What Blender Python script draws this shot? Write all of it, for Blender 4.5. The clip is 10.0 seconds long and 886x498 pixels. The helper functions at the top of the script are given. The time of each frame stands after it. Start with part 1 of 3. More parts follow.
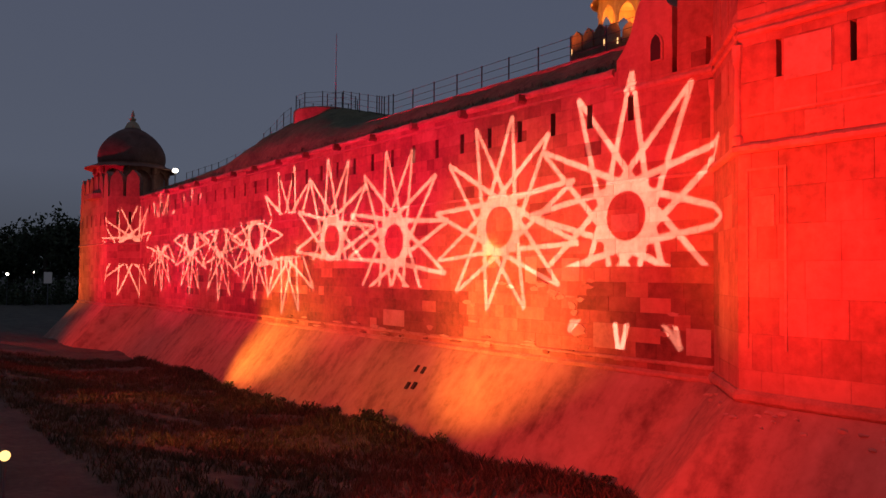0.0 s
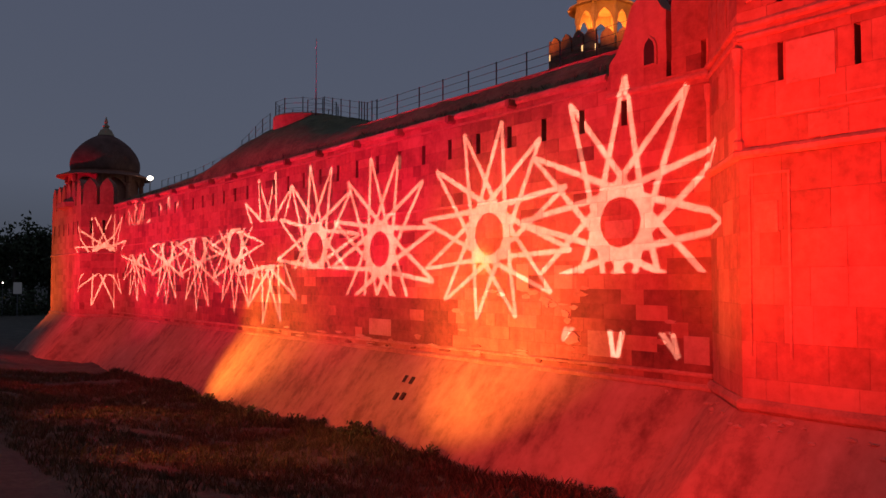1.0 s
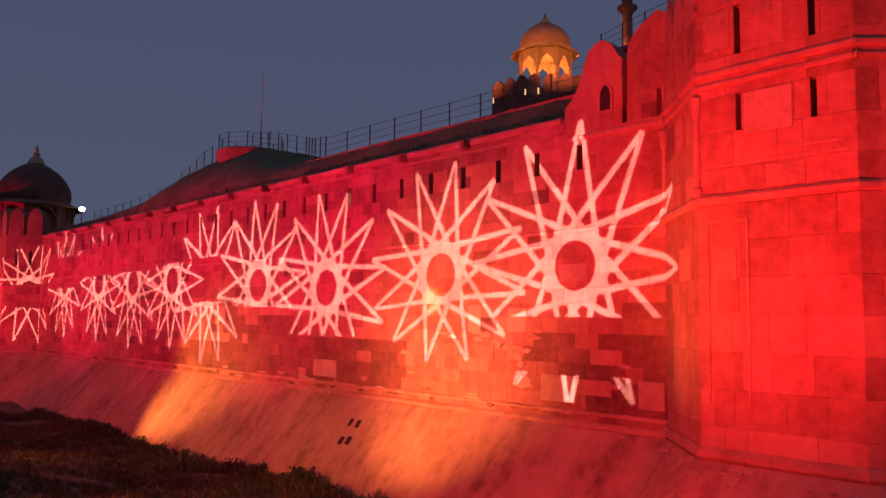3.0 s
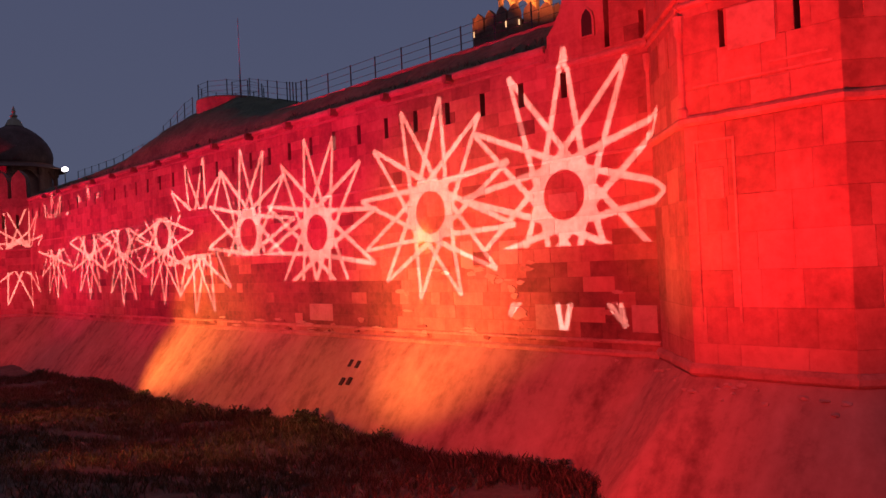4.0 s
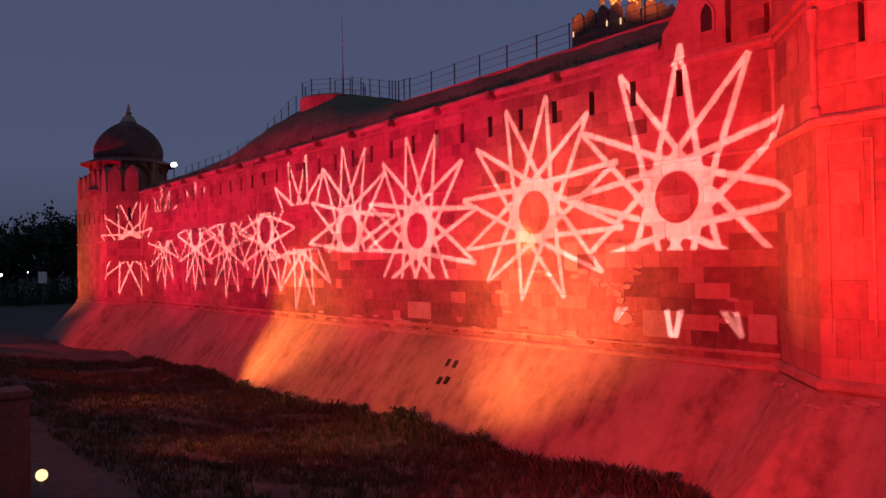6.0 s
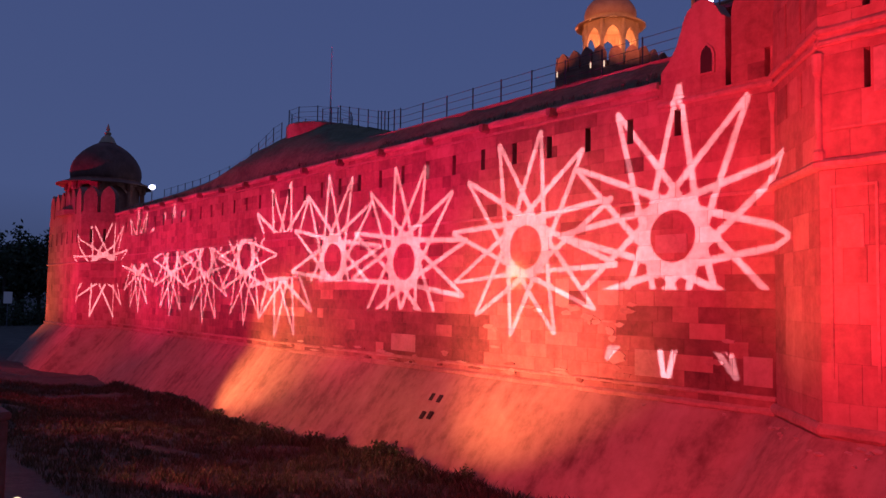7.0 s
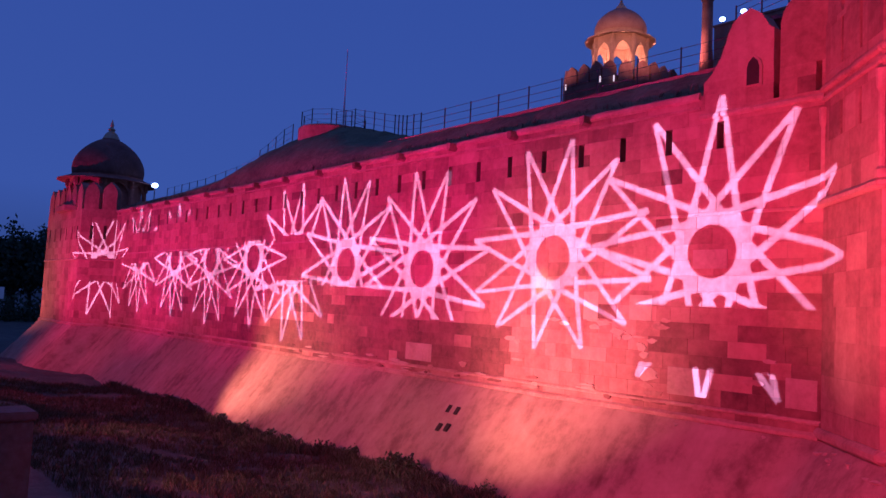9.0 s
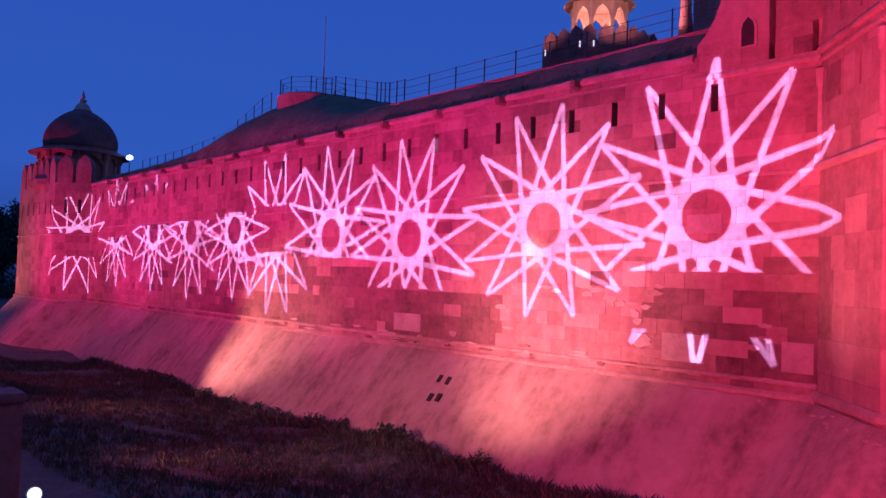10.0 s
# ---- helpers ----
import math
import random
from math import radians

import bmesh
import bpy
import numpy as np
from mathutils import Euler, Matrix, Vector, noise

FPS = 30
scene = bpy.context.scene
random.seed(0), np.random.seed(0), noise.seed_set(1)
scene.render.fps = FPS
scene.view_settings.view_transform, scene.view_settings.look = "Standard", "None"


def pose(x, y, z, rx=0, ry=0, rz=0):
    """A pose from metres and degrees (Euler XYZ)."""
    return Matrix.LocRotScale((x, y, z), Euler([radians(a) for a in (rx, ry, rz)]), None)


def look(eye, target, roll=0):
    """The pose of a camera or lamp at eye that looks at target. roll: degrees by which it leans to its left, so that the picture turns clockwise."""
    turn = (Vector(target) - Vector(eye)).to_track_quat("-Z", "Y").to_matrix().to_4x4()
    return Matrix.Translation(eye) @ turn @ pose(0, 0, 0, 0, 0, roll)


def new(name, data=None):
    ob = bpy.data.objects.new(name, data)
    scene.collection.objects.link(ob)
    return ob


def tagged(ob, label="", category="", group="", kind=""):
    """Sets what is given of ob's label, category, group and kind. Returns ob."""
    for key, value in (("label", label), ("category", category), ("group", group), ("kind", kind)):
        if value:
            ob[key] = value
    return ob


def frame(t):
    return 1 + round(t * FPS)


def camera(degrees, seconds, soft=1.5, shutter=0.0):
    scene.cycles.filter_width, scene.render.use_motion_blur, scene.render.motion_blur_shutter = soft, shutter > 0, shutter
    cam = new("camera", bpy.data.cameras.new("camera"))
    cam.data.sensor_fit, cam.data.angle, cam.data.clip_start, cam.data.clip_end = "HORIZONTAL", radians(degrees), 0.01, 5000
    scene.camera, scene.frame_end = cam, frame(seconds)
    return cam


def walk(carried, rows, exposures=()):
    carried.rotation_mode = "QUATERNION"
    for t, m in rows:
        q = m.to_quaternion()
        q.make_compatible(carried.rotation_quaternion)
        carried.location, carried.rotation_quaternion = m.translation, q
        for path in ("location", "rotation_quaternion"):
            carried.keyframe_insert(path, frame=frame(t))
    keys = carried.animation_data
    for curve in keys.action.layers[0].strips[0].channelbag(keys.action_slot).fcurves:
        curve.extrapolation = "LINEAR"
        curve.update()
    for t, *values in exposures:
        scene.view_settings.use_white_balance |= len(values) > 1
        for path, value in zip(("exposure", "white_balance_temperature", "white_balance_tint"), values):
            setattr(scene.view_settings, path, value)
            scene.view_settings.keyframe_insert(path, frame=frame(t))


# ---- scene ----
cam = camera(58.6, 10.0)
PATH = [
    (0, (6.248, -0.29, 1.685), (4.634, 0.889, 1.75), 0.5),
    (0.5, (5.71, -0.333, 1.785), (4.097, 0.848, 1.845), 0.2),
    (1, (5.221, -0.443, 1.784), (3.646, 0.787, 1.865), -0.0),
    (1.5, (4.723, -0.463, 1.854), (3.182, 0.801, 2.021), 2.2),
    (2, (4.415, -0.646, 1.916), (2.905, 0.647, 2.139), 2.9),
    (2.5, (4.271, -0.642, 1.996), (2.788, 0.68, 2.22), 2.4),
    (4, (4.313, -0.641, 1.756), (2.855, 0.728, 1.784), -2.6),
    (4.5, (4.275, -0.588, 1.795), (2.817, 0.781, 1.799), -2.6),
    (5, (4.199, -0.71, 1.741), (2.713, 0.628, 1.736), -2.2),
    (5.5, (3.961, -0.886, 1.647), (2.412, 0.379, 1.634), -1.8),
    (6, (3.518, -0.876, 1.738), (1.917, 0.323, 1.775), -1.0),
    (7.5, (2.066, -1.482, 1.56), (0.549, -0.187, 1.707), 1.6),
    (8, (1.574, -1.674, 1.553), (0.085, -0.348, 1.704), 1.7),
    (8.5, (1.258, -1.858, 1.609), (-0.222, -0.522, 1.766), 1.7),
    (9, (0.743, -1.823, 1.476), (-0.796, -0.557, 1.628), 2.9),
    (9.5, (0.335, -1.88, 1.504), (-1.219, -0.623, 1.588), 2.6),
    (10, (-0.069, -1.898, 1.487), (-1.573, -0.582, 1.563), 1.9),
]

# seconds, stops, kelvin, tint: the picture turns bluer towards the end
TONE = [
    (0.0, 0.12, 7000, 12), (1.0, 0.12, 6950, 12), (1.7, 0.1, 6500, 15), (2.5, 0.0, 6200, 20), (4.5, 0.0, 6200, 28), (5.5, 0.0, 6100, 26), (6.2, 0.0, 5600, 26), (7.4, -0.03, 4300, 36), (8.2, 0.05, 3550, 40),
    (8.6, 0.02, 3550, 40), (9.2, -0.05, 3900, 42), (9.7, 0.05, 3550, 40), (10.0, 0.08, 3450, 36),
]
walk(cam, [(t, look(eye, target, roll)) for t, eye, target, roll in PATH], TONE)

# ---- sky and lamps ----
world = bpy.data.worlds.new("dusk")
scene.world = world
world.use_nodes = True
wn, wl = world.node_tree.nodes, world.node_tree.links
w_co, w_sep, w_ramp = wn.new("ShaderNodeTexCoord"), wn.new("ShaderNodeSeparateXYZ"), wn.new("ShaderNodeValToRGB")
wl.new(w_co.outputs["Generated"], w_sep.inputs[0])
wl.new(w_sep.outputs["Z"], w_ramp.inputs[0])
wl.new(w_ramp.outputs[0], wn["Background"].inputs["Color"])
w_ramp.color_ramp.elements[0].position, w_ramp.color_ramp.elements[0].color = 0.0, (0.045, 0.054, 0.072, 1)
w_ramp.color_ramp.elements[1].position, w_ramp.color_ramp.elements[1].color = 0.5, (0.060, 0.075, 0.126, 1)
w_mid = w_ramp.color_ramp.elements.new(0.12)
w_mid.color = (0.075, 0.092, 0.136, 1)
wn["Background"].inputs["Strength"].default_value = 1.0


def spot(name, place, target, watts, colour, degrees, blend=0.6, size=0.25):
    data = bpy.data.lights.new(name, "SPOT")
    data.energy, data.color, data.spot_size, data.spot_blend, data.shadow_soft_size = watts, colour, radians(degrees), blend, size
    ob = new(name, data)
    ob.matrix_world = look(place, target)
    return ob


RED, PINK, AMBER = (1.0, 0.028, 0.021), (1.0, 0.012, 0.10), (1.0, 0.34, 0.06)
spot("red_flood_or_fill", (-5.0, 6.0, -2.6), (-5.0, 22.8, 6.6), 35000, RED, 62, 1.0)
spot("red_flood_or_fill", (-17, 4, -3.5), (-12.6, 25.5, 8.4), 21000, RED, 44, 1.0)
for x, watts in ((-25, 36000), (-41, 39000), (-58, 33000), (-76, 44000), (-94, 26000)):
    spot("red_flood_or_fill", (x, 2.0, -3.6), (x - 1.0, 26, 7.5), watts, PINK, 60, 1.0)
# added fill lamps, no fittings known, that even out the red on the talus
for x, watts in ((-4, 7500), (-29, 9000), (-43, 8000), (-60, 10000), (-76, 6000), (-92, 12000)):
    spot("red_flood_or_fill", (x, 2.0, -1.2), (x, 24.0, -1.6), watts, RED, 76, 1.0)
# one more added red fill, for the talus beside the bastion
spot("red_flood_or_fill", (-9.0, 4.0, -1.2), (-15.0, 23.5, -3.2), 16000, RED, 66, 1.0)
spot("amber_flood_or_fill", (-26.0, 13.5, -4.3), (-24.2, 26, 0.2), 19000, AMBER, 66, 1.0)
spot("amber_flood_or_fill", (-55.0, 15.0, -4.4), (-50.0, 25.5, -2.6), 17000, AMBER, 62, 1.0)
# two added amber fills for the talus between the seen beams
spot("amber_flood_or_fill", (-30.0, 3.0, -3.4), (-30.0, 24.5, -3.4), 8500, AMBER, 48, 1.0)
spot("amber_flood_or_fill", (-43.0, 3.0, -3.4), (-43.0, 24.5, -3.4), 6500, AMBER, 48, 1.0)
spot("amber_flood_or_fill", (-22.0, 4.0, -4.0), (-25.45, 26, 2.85), 60000, (1.0, 0.55, 0.12), 4.5, 1.0)
spot("red_flood_or_fill", (-136, 8, -4.5), (-101, 27, 19), 60000, RED, 20, 1.0)
spot("amber_flood_or_fill", (-116, 12, -4.0), (-107, 23, 3), 15000, (1.0, 0.2, 0.04), 60, 1.0)
# added lamp in place of amber spill on the bastion's slanted face
spot("amber_flood_or_fill", (-19.5, 12.0, -4.0), (-10.4, 24.2, 3.2), 6500, AMBER, 34, 1.0)


# ---- materials ----
def principled(name, rough=0.9, metal=0.0):
    m = bpy.data.materials.new(name)
    m.use_nodes = True
    b = m.node_tree.nodes["Principled BSDF"]
    b.inputs["Roughness"].default_value, b.inputs["Metallic"].default_value = rough, metal
    return m, m.node_tree.nodes, m.node_tree.links, b


def worn(name, dark, mid, light, coarse=0.35, fine=6.0, rough=0.9, bump=0.4, each=0.0, stretch=(1, 1, 1), metal=0.0, streak=0.0):
    """A weathered surface: large stains, fine grain and relief, each piece a little lighter or darker."""
    m, n, l, b = principled(name, rough, metal)
    co, mp = n.new("ShaderNodeTexCoord"), n.new("ShaderNodeMapping")
    geo = n.new("ShaderNodeNewGeometry")
    mp.inputs["Scale"].default_value = stretch
    l.new(geo.outputs["Position"], mp.inputs[0])
    big, small = n.new("ShaderNodeTexNoise"), n.new("ShaderNodeTexNoise")
    for tex, size, detail in ((big, coarse, 6), (small, fine, 5)):
        tex.inputs["Scale"].default_value, tex.inputs["Detail"].default_value = size, detail
        tex.inputs["Roughness"].default_value = 0.65
        l.new(mp.outputs[0], tex.inputs["Vector"])
    mix = n.new("ShaderNodeMath")
    mix.operation = "MULTIPLY_ADD"
    mix.inputs[1].default_value = 0.35
    l.new(small.outputs["Fac"], mix.inputs[0])
    scale = n.new("ShaderNodeMath")
    scale.operation = "MULTIPLY"
    scale.inputs[1].default_value = 0.65
    l.new(big.outputs["Fac"], scale.inputs[0])
    l.new(scale.outputs[0], mix.inputs[2])
    last = mix
    if streak:
        run, runs, less, more = n.new("ShaderNodeMapping"), n.new("ShaderNodeTexNoise"), n.new("ShaderNodeMath"), n.new("ShaderNodeMath")
        run.inputs["Scale"].default_value = (1.0, 0.09, 0.09)
        l.new(geo.outputs["Position"], run.inputs[0])
        l.new(run.outputs[0], runs.inputs["Vector"])
        runs.inputs["Scale"].default_value, runs.inputs["Detail"].default_value = 1.6, 5
        less.operation, less.inputs[1].default_value = "SUBTRACT", 0.5
        l.new(runs.outputs["Fac"], less.inputs[0])
        more.operation, more.inputs[1].default_value = "MULTIPLY_ADD", streak
        l.new(less.outputs[0], more.inputs[0])
        l.new(mix.outputs[0], more.inputs[2])
        last = mix = more
    if each:
        info, shift, off = n.new("ShaderNodeObjectInfo"), n.new("ShaderNodeMath"), n.new("ShaderNodeMath")
        add = n.new("ShaderNodeMath")
        l.new(info.outputs["Random"], add.inputs[0])
        l.new(geo.outputs["Random Per Island"], add.inputs[1])
        wrap = n.new("ShaderNodeMath")
        wrap.operation = "FRACT"
        l.new(add.outputs[0], wrap.inputs[0])
        off.operation, off.inputs[1].default_value = "SUBTRACT", 0.5
        l.new(wrap.outputs[0], off.inputs[0])
        shift.operation, shift.inputs[1].default_value = "MULTIPLY_ADD", each
        l.new(off.outputs[0], shift.inputs[0])
        l.new(mix.outputs[0], shift.inputs[2])
        last = shift
    ramp = n.new("ShaderNodeValToRGB")
    e = ramp.color_ramp.elements
    e[0].position, e[0].color = 0.32, (*dark, 1)
    e[1].position, e[1].color = 0.68, (*light, 1)
    e.new(0.5).color = (*mid, 1)
    l.new(last.outputs[0], ramp.inputs[0])
    l.new(ramp.outputs[0], b.inputs["Base Color"])
    bp = n.new("ShaderNodeBump")
    bp.inputs["Strength"].default_value, bp.inputs["Distance"].default_value = bump, 0.05
    l.new(small.outputs["Fac"], bp.inputs["Height"])
    l.new(bp.outputs[0], b.inputs["Normal"])
    return m


def glow(name, colour, strength):
    m, n, l, b = principled(name)
    b.inputs["Base Color"].default_value = (*colour, 1)
    b.inputs["Emission Color"].default_value = (*colour, 1)
    b.inputs["Emission Strength"].default_value = strength
    return m


STONE = worn("red_sandstone", (0.20, 0.078, 0.05), (0.35, 0.142, 0.095), (0.47, 0.225, 0.155), coarse=0.3, fine=3.0, each=0.19, streak=0.25)
CORE = worn("sandstone_core", (0.14, 0.06, 0.04), (0.26, 0.11, 0.075), (0.36, 0.17, 0.12))
# near-black colour standing for the shade inside the niche and drain holes
HOLE_SHADE = worn("hole_shade_stone", (0.02, 0.012, 0.01), (0.035, 0.02, 0.016), (0.05, 0.03, 0.022))
TRIM = worn("sandstone_trim", (0.26, 0.12, 0.08), (0.40, 0.19, 0.13), (0.52, 0.30, 0.22), coarse=0.8, each=0.1)
PATCH = worn("pale_stone", (0.30, 0.17, 0.12), (0.42, 0.26, 0.19), (0.50, 0.33, 0.25), coarse=0.9)
# darker sandstone for low wall blocks, shade in the bastion corner included
DARKER = worn("darker_sandstone", (0.10, 0.036, 0.024), (0.20, 0.075, 0.05), (0.30, 0.12, 0.082), coarse=0.55, fine=3.0, each=0.1)
TALUS = worn("lime_plaster", (0.17, 0.075, 0.05), (0.37, 0.19, 0.13), (0.47, 0.27, 0.19), coarse=0.4, fine=2.2, stretch=(1, 0.8, 0.8), bump=0.15, streak=0.3)
DOME = worn("dome_plaster", (0.08, 0.035, 0.026), (0.17, 0.075, 0.055), (0.26, 0.13, 0.10), coarse=0.5)
PALE_DOME = worn("pale_dome_plaster", (0.34, 0.24, 0.14), (0.50, 0.36, 0.22), (0.60, 0.45, 0.30), coarse=0.5)
AMBER_STONE = worn("buff_sandstone", (0.30, 0.18, 0.10), (0.42, 0.27, 0.16), (0.52, 0.36, 0.23), coarse=0.5)
ROSE_DOME = worn("rose_dome_plaster", (0.22, 0.11, 0.075), (0.34, 0.18, 0.125), (0.42, 0.25, 0.18), coarse=0.5)
EARTH = worn("dry_grass_earth", (0.045, 0.042, 0.03), (0.085, 0.075, 0.05), (0.14, 0.12, 0.08), coarse=0.5, fine=4.0, bump=1.0)
MOSS = worn("mossy_earth", (0.07, 0.065, 0.03), (0.14, 0.125, 0.055), (0.22, 0.19, 0.095), coarse=0.5, fine=4.0, bump=1.0)
GRASS = worn("grass_blades", (0.03, 0.032, 0.016), (0.055, 0.053, 0.028), (0.10, 0.085, 0.05), coarse=0.4, each=0.5, bump=0.0)
IRON = worn("dark_iron", (0.03, 0.03, 0.035), (0.06, 0.06, 0.065), (0.10, 0.09, 0.09), rough=0.55, metal=0.6, bump=0.1)
LEAF = worn("dark_leaves", (0.03, 0.04, 0.02), (0.05, 0.07, 0.03), (0.08, 0.10, 0.05), each=0.4, bump=0.0)
BARK = worn("bark", (0.04, 0.03, 0.02), (0.08, 0.06, 0.045), (0.12, 0.09, 0.07))
METAL = worn("painted_metal", (0.10, 0.10, 0.11), (0.14, 0.14, 0.15), (0.18, 0.18, 0.19), rough=0.5, bump=0.05)
PALE_METAL = worn("galvanised_metal", (0.40, 0.40, 0.42), (0.52, 0.52, 0.54), (0.62, 0.62, 0.63), rough=0.45, bump=0.05)
WHITE = glow("white_lamp_glass", (1.0, 0.95, 0.85), 5.0)
WARM = glow("warm_lamp_glass", (1.0, 0.68, 0.24), 1.8)
WARM_WINDOW = glow("lit_window", (1.0, 0.6, 0.25), 1.3)


# ---- building blocks ----
def part(name, bm, material, parent=None, label=""):
    me = bpy.data.meshes.new(name)
    bm.normal_update()
    bm.to_mesh(me)
    bm.free()
    me.materials.append(material)
    ob = new(name, me)
    if parent:
        ob.parent = parent
    if label:
        ob["label"] = label
    return ob


def thing(name, label, category, group="", kind="", at=(0, 0, 0), turn=0):
    ob = new(name)
    ob.matrix_world = pose(*at, 0, 0, turn)
    return tagged(ob, label, category, group, kind)


def box(bm, x0, x1, y0, y1, z0, z1, m=None, bevel=0.0):
    vs = [bm.verts.new((x, y, z)) for z in (z0, z1) for x, y in ((x0, y0), (x1, y0), (x1, y1), (x0, y1))]
    if m:
        for v in vs:
            v.co = m @ v.co
    for f in ((3, 2, 1, 0), (4, 5, 6, 7), (0, 1, 5, 4), (1, 2, 6, 5), (2, 3, 7, 6), (3, 0, 4, 7)):
        bm.faces.new([vs[i] for i in f])
    return vs


def prism(bm, outline, y0, y1, m=None):
    """An outline in x and z, drawn through from y0 to y1."""
    a = [bm.verts.new((x, y0, z)) for x, z in outline]
    b = [bm.verts.new((x, y1, z)) for x, z in outline]
    bm.faces.new(a)
    bm.faces.new(b[::-1])
    for i in range(len(a)):
        j = (i + 1) % len(a)
        bm.faces.new((a[j], a[i], b[i], b[j]))
    if m:
        for v in a + b:
            v.co = m @ v.co


def lathe(bm, profile, steps=24, m=None, turn=0.0):
    """A profile of radius and height turned about z."""
    rings = []
    for r, z in profile:
        ring = []
        for i in range(steps):
            a = turn + 2 * math.pi * i / steps
            v = bm.verts.new((r * math.cos(a), r * math.sin(a), z))
            if m:
                v.co = m @ v.co
            ring.append(v)
        rings.append(ring)
    for lo, hi in zip(rings, rings[1:]):
        for i in range(steps):
            j = (i + 1) % steps
            bm.faces.new((lo[i], lo[j], hi[j], hi[i]))
    bm.faces.new(rings[0][::-1])
    bm.faces.new(rings[-1])


def rod(bm, a, b, r, steps=6):
    a, b = Vector(a), Vector(b)
    m = Matrix.Translation(a) @ (b - a).to_track_quat("Z", "Y").to_matrix().to_4x4()
    lathe(bm, [(r, 0), (r, (b - a).length)], steps, m)


def cells(x0, x1, z0, z1, holes):
    """The rectangles left of a wall when its openings are taken out."""
    xs = sorted({x0, x1, *(h[i] for h in holes for i in (0, 1) if x0 < h[i] < x1)})
    zs = sorted({z0, z1, *(h[i] for h in holes for i in (2, 3) if z0 < h[i] < z1)})
    for a, b in zip(xs, xs[1:]):
        for c, d in zip(zs, zs[1:]):
            mx, mz = (a + b) / 2, (c + d) / 2
            if not any(h[0] < mx < h[1] and h[2] < mz < h[3] for h in holes):
                yield a, b, c, d


def along(p, q):
    """Local frame of a wall from p to q: x runs along it, y goes into it."""
    d = Vector((q[0] - p[0], q[1] - p[1], 0))
    return Matrix.Translation((p[0], p[1], 0)) @ pose(0, 0, 0, 0, 0, math.degrees(math.atan2(d.y, d.x))), d.length


rng = random.Random(7)
STONES = []   # stone blocks to lay at the end: wall, frame, rectangle, proud


def courses(z0, z1, height, fixed=()):
    marks = [z0, *[f for f in fixed if z0 < f < z1], z1]
    zs = [z0]
    for a, b in zip(marks, marks[1:]):
        k = max(1, round((b - a) / height))
        zs += [a + (b - a) * (i + 1) / k for i in range(k)]
    return zs


def masonry(wall, m, x0, x1, z0, z1, holes=(), height=0.62, near=False):
    """Ashlar courses on a wall's face."""
    zs = courses(z0, z1, height, sorted({h[i] for h in holes for i in (2, 3)}))
    for c, d in zip(zs, zs[1:]):
        cuts, x = [x0], x0 + rng.uniform(0.4, 1.5)
        while x < x1 - 0.45:
            cuts.append(x)
            x += rng.choice((0.75, 1.0, 1.2, 1.5, 1.9)) * rng.uniform(0.9, 1.1)
        cuts.append(x1)
        for a, b in zip(cuts, cuts[1:]):
            row = [h for h in holes if h[2] < (c + d) / 2 < h[3] and h[0] < b and h[1] > a]
            for e, f, g, h in cells(a, b, c, d, row):
                if f - e > 0.06:
                    STONES.append((wall, m, e, f, g, h, near))


def wall_piece(name, label, p, q, z0, z1, holes=(), thick=1.4, near=False, height=0.62, stones=True):
    m, length = along(p, q)
    bm = bmesh.new()
    for a, b, c, d in cells(0, length, z0, z1, holes):
        box(bm, a, b, 0.022, thick, c, d, m)
    box(bm, 0, length, thick + 0.004, thick + 0.2, z0, z1, m)
    ob = tagged(part(name, bm, CORE), label, "wall", kind="structure")
    if stones:
        masonry(ob, m, 0, length, z0, z1, holes, height, near)
    return ob, m, length


edge_rng = random.Random(17)


def string_course(parent, m, x0, x1, z, h, proud, name="string_course"):
    """A moulding along a wall, its edge worn and a little uneven."""
    bm = bmesh.new()
    prof = [(-proud, z), (-proud, z + h * 0.55), (-proud * 0.45, z + h), (0.05, z + h), (0.05, z - h * 0.3), (-proud * 0.4, z - h * 0.3)]
    n = max(1, int((x1 - x0) / 0.55))
    rings = []
    for k in range(n + 1):
        x, wear = x0 + (x1 - x0) * k / n, 1.0 - (edge_rng.random() ** 4) * 0.55 if 0 < k < n else 1.0
        up = edge_rng.uniform(-0.07, 0.07) * h if 0 < k < n else 0.0
        rings.append([bm.verts.new(m @ Vector((x, y * wear if y < 0 else y, zz + (up if y < 0 else 0)))) for y, zz in prof])
    bm.faces.new(rings[0][::-1])
    bm.faces.new(rings[-1])
    for a, b in zip(rings, rings[1:]):
        for i in range(len(prof)):
            j = (i + 1) % len(prof)
            bm.faces.new((a[i], a[j], b[j], b[i]))
    bmesh.ops.recalc_face_normals(bm, faces=bm.faces)
    return part(name, bm, TRIM, parent)


def merlon_outline(w, z0, h, waisted=False):
    """A pointed shield: straight or waisted flanks, swelling shoulders, a tip."""
    half = [(0.5, 0.0), (0.5, 0.56), (0.47, 0.66), (0.40, 0.76), (0.29, 0.85), (0.14, 0.93), (0.06, 0.97)]
    if waisted:
        half = [(0.5, 0.0), (0.5, 0.05), (0.455, 0.09), (0.435, 0.15), (0.445, 0.23), (0.455, 0.31), (0.44, 0.40), (0.39, 0.51), (0.31, 0.64), (0.20, 0.78), (0.09, 0.91), (0.05, 0.96)]
    pts = [(x * w, z0 + z * h) for x, z in half] + [(0, z0 + h)]
    return pts + [(-x * w, z0 + z * h) for x, z in reversed(half)]


# ---- plan ----
Y = 26.0
Z_MOULD, Z_TOP = -2.35, 10.62
BASE = [(-112, 32), (-112, 26.0), (-109, 23.0), (-94, 23.0), (-91, Y), (-12.1, Y), (-8.9, 22.75), (-3.95, 22.75), (-0.7, Y), (60, Y)]


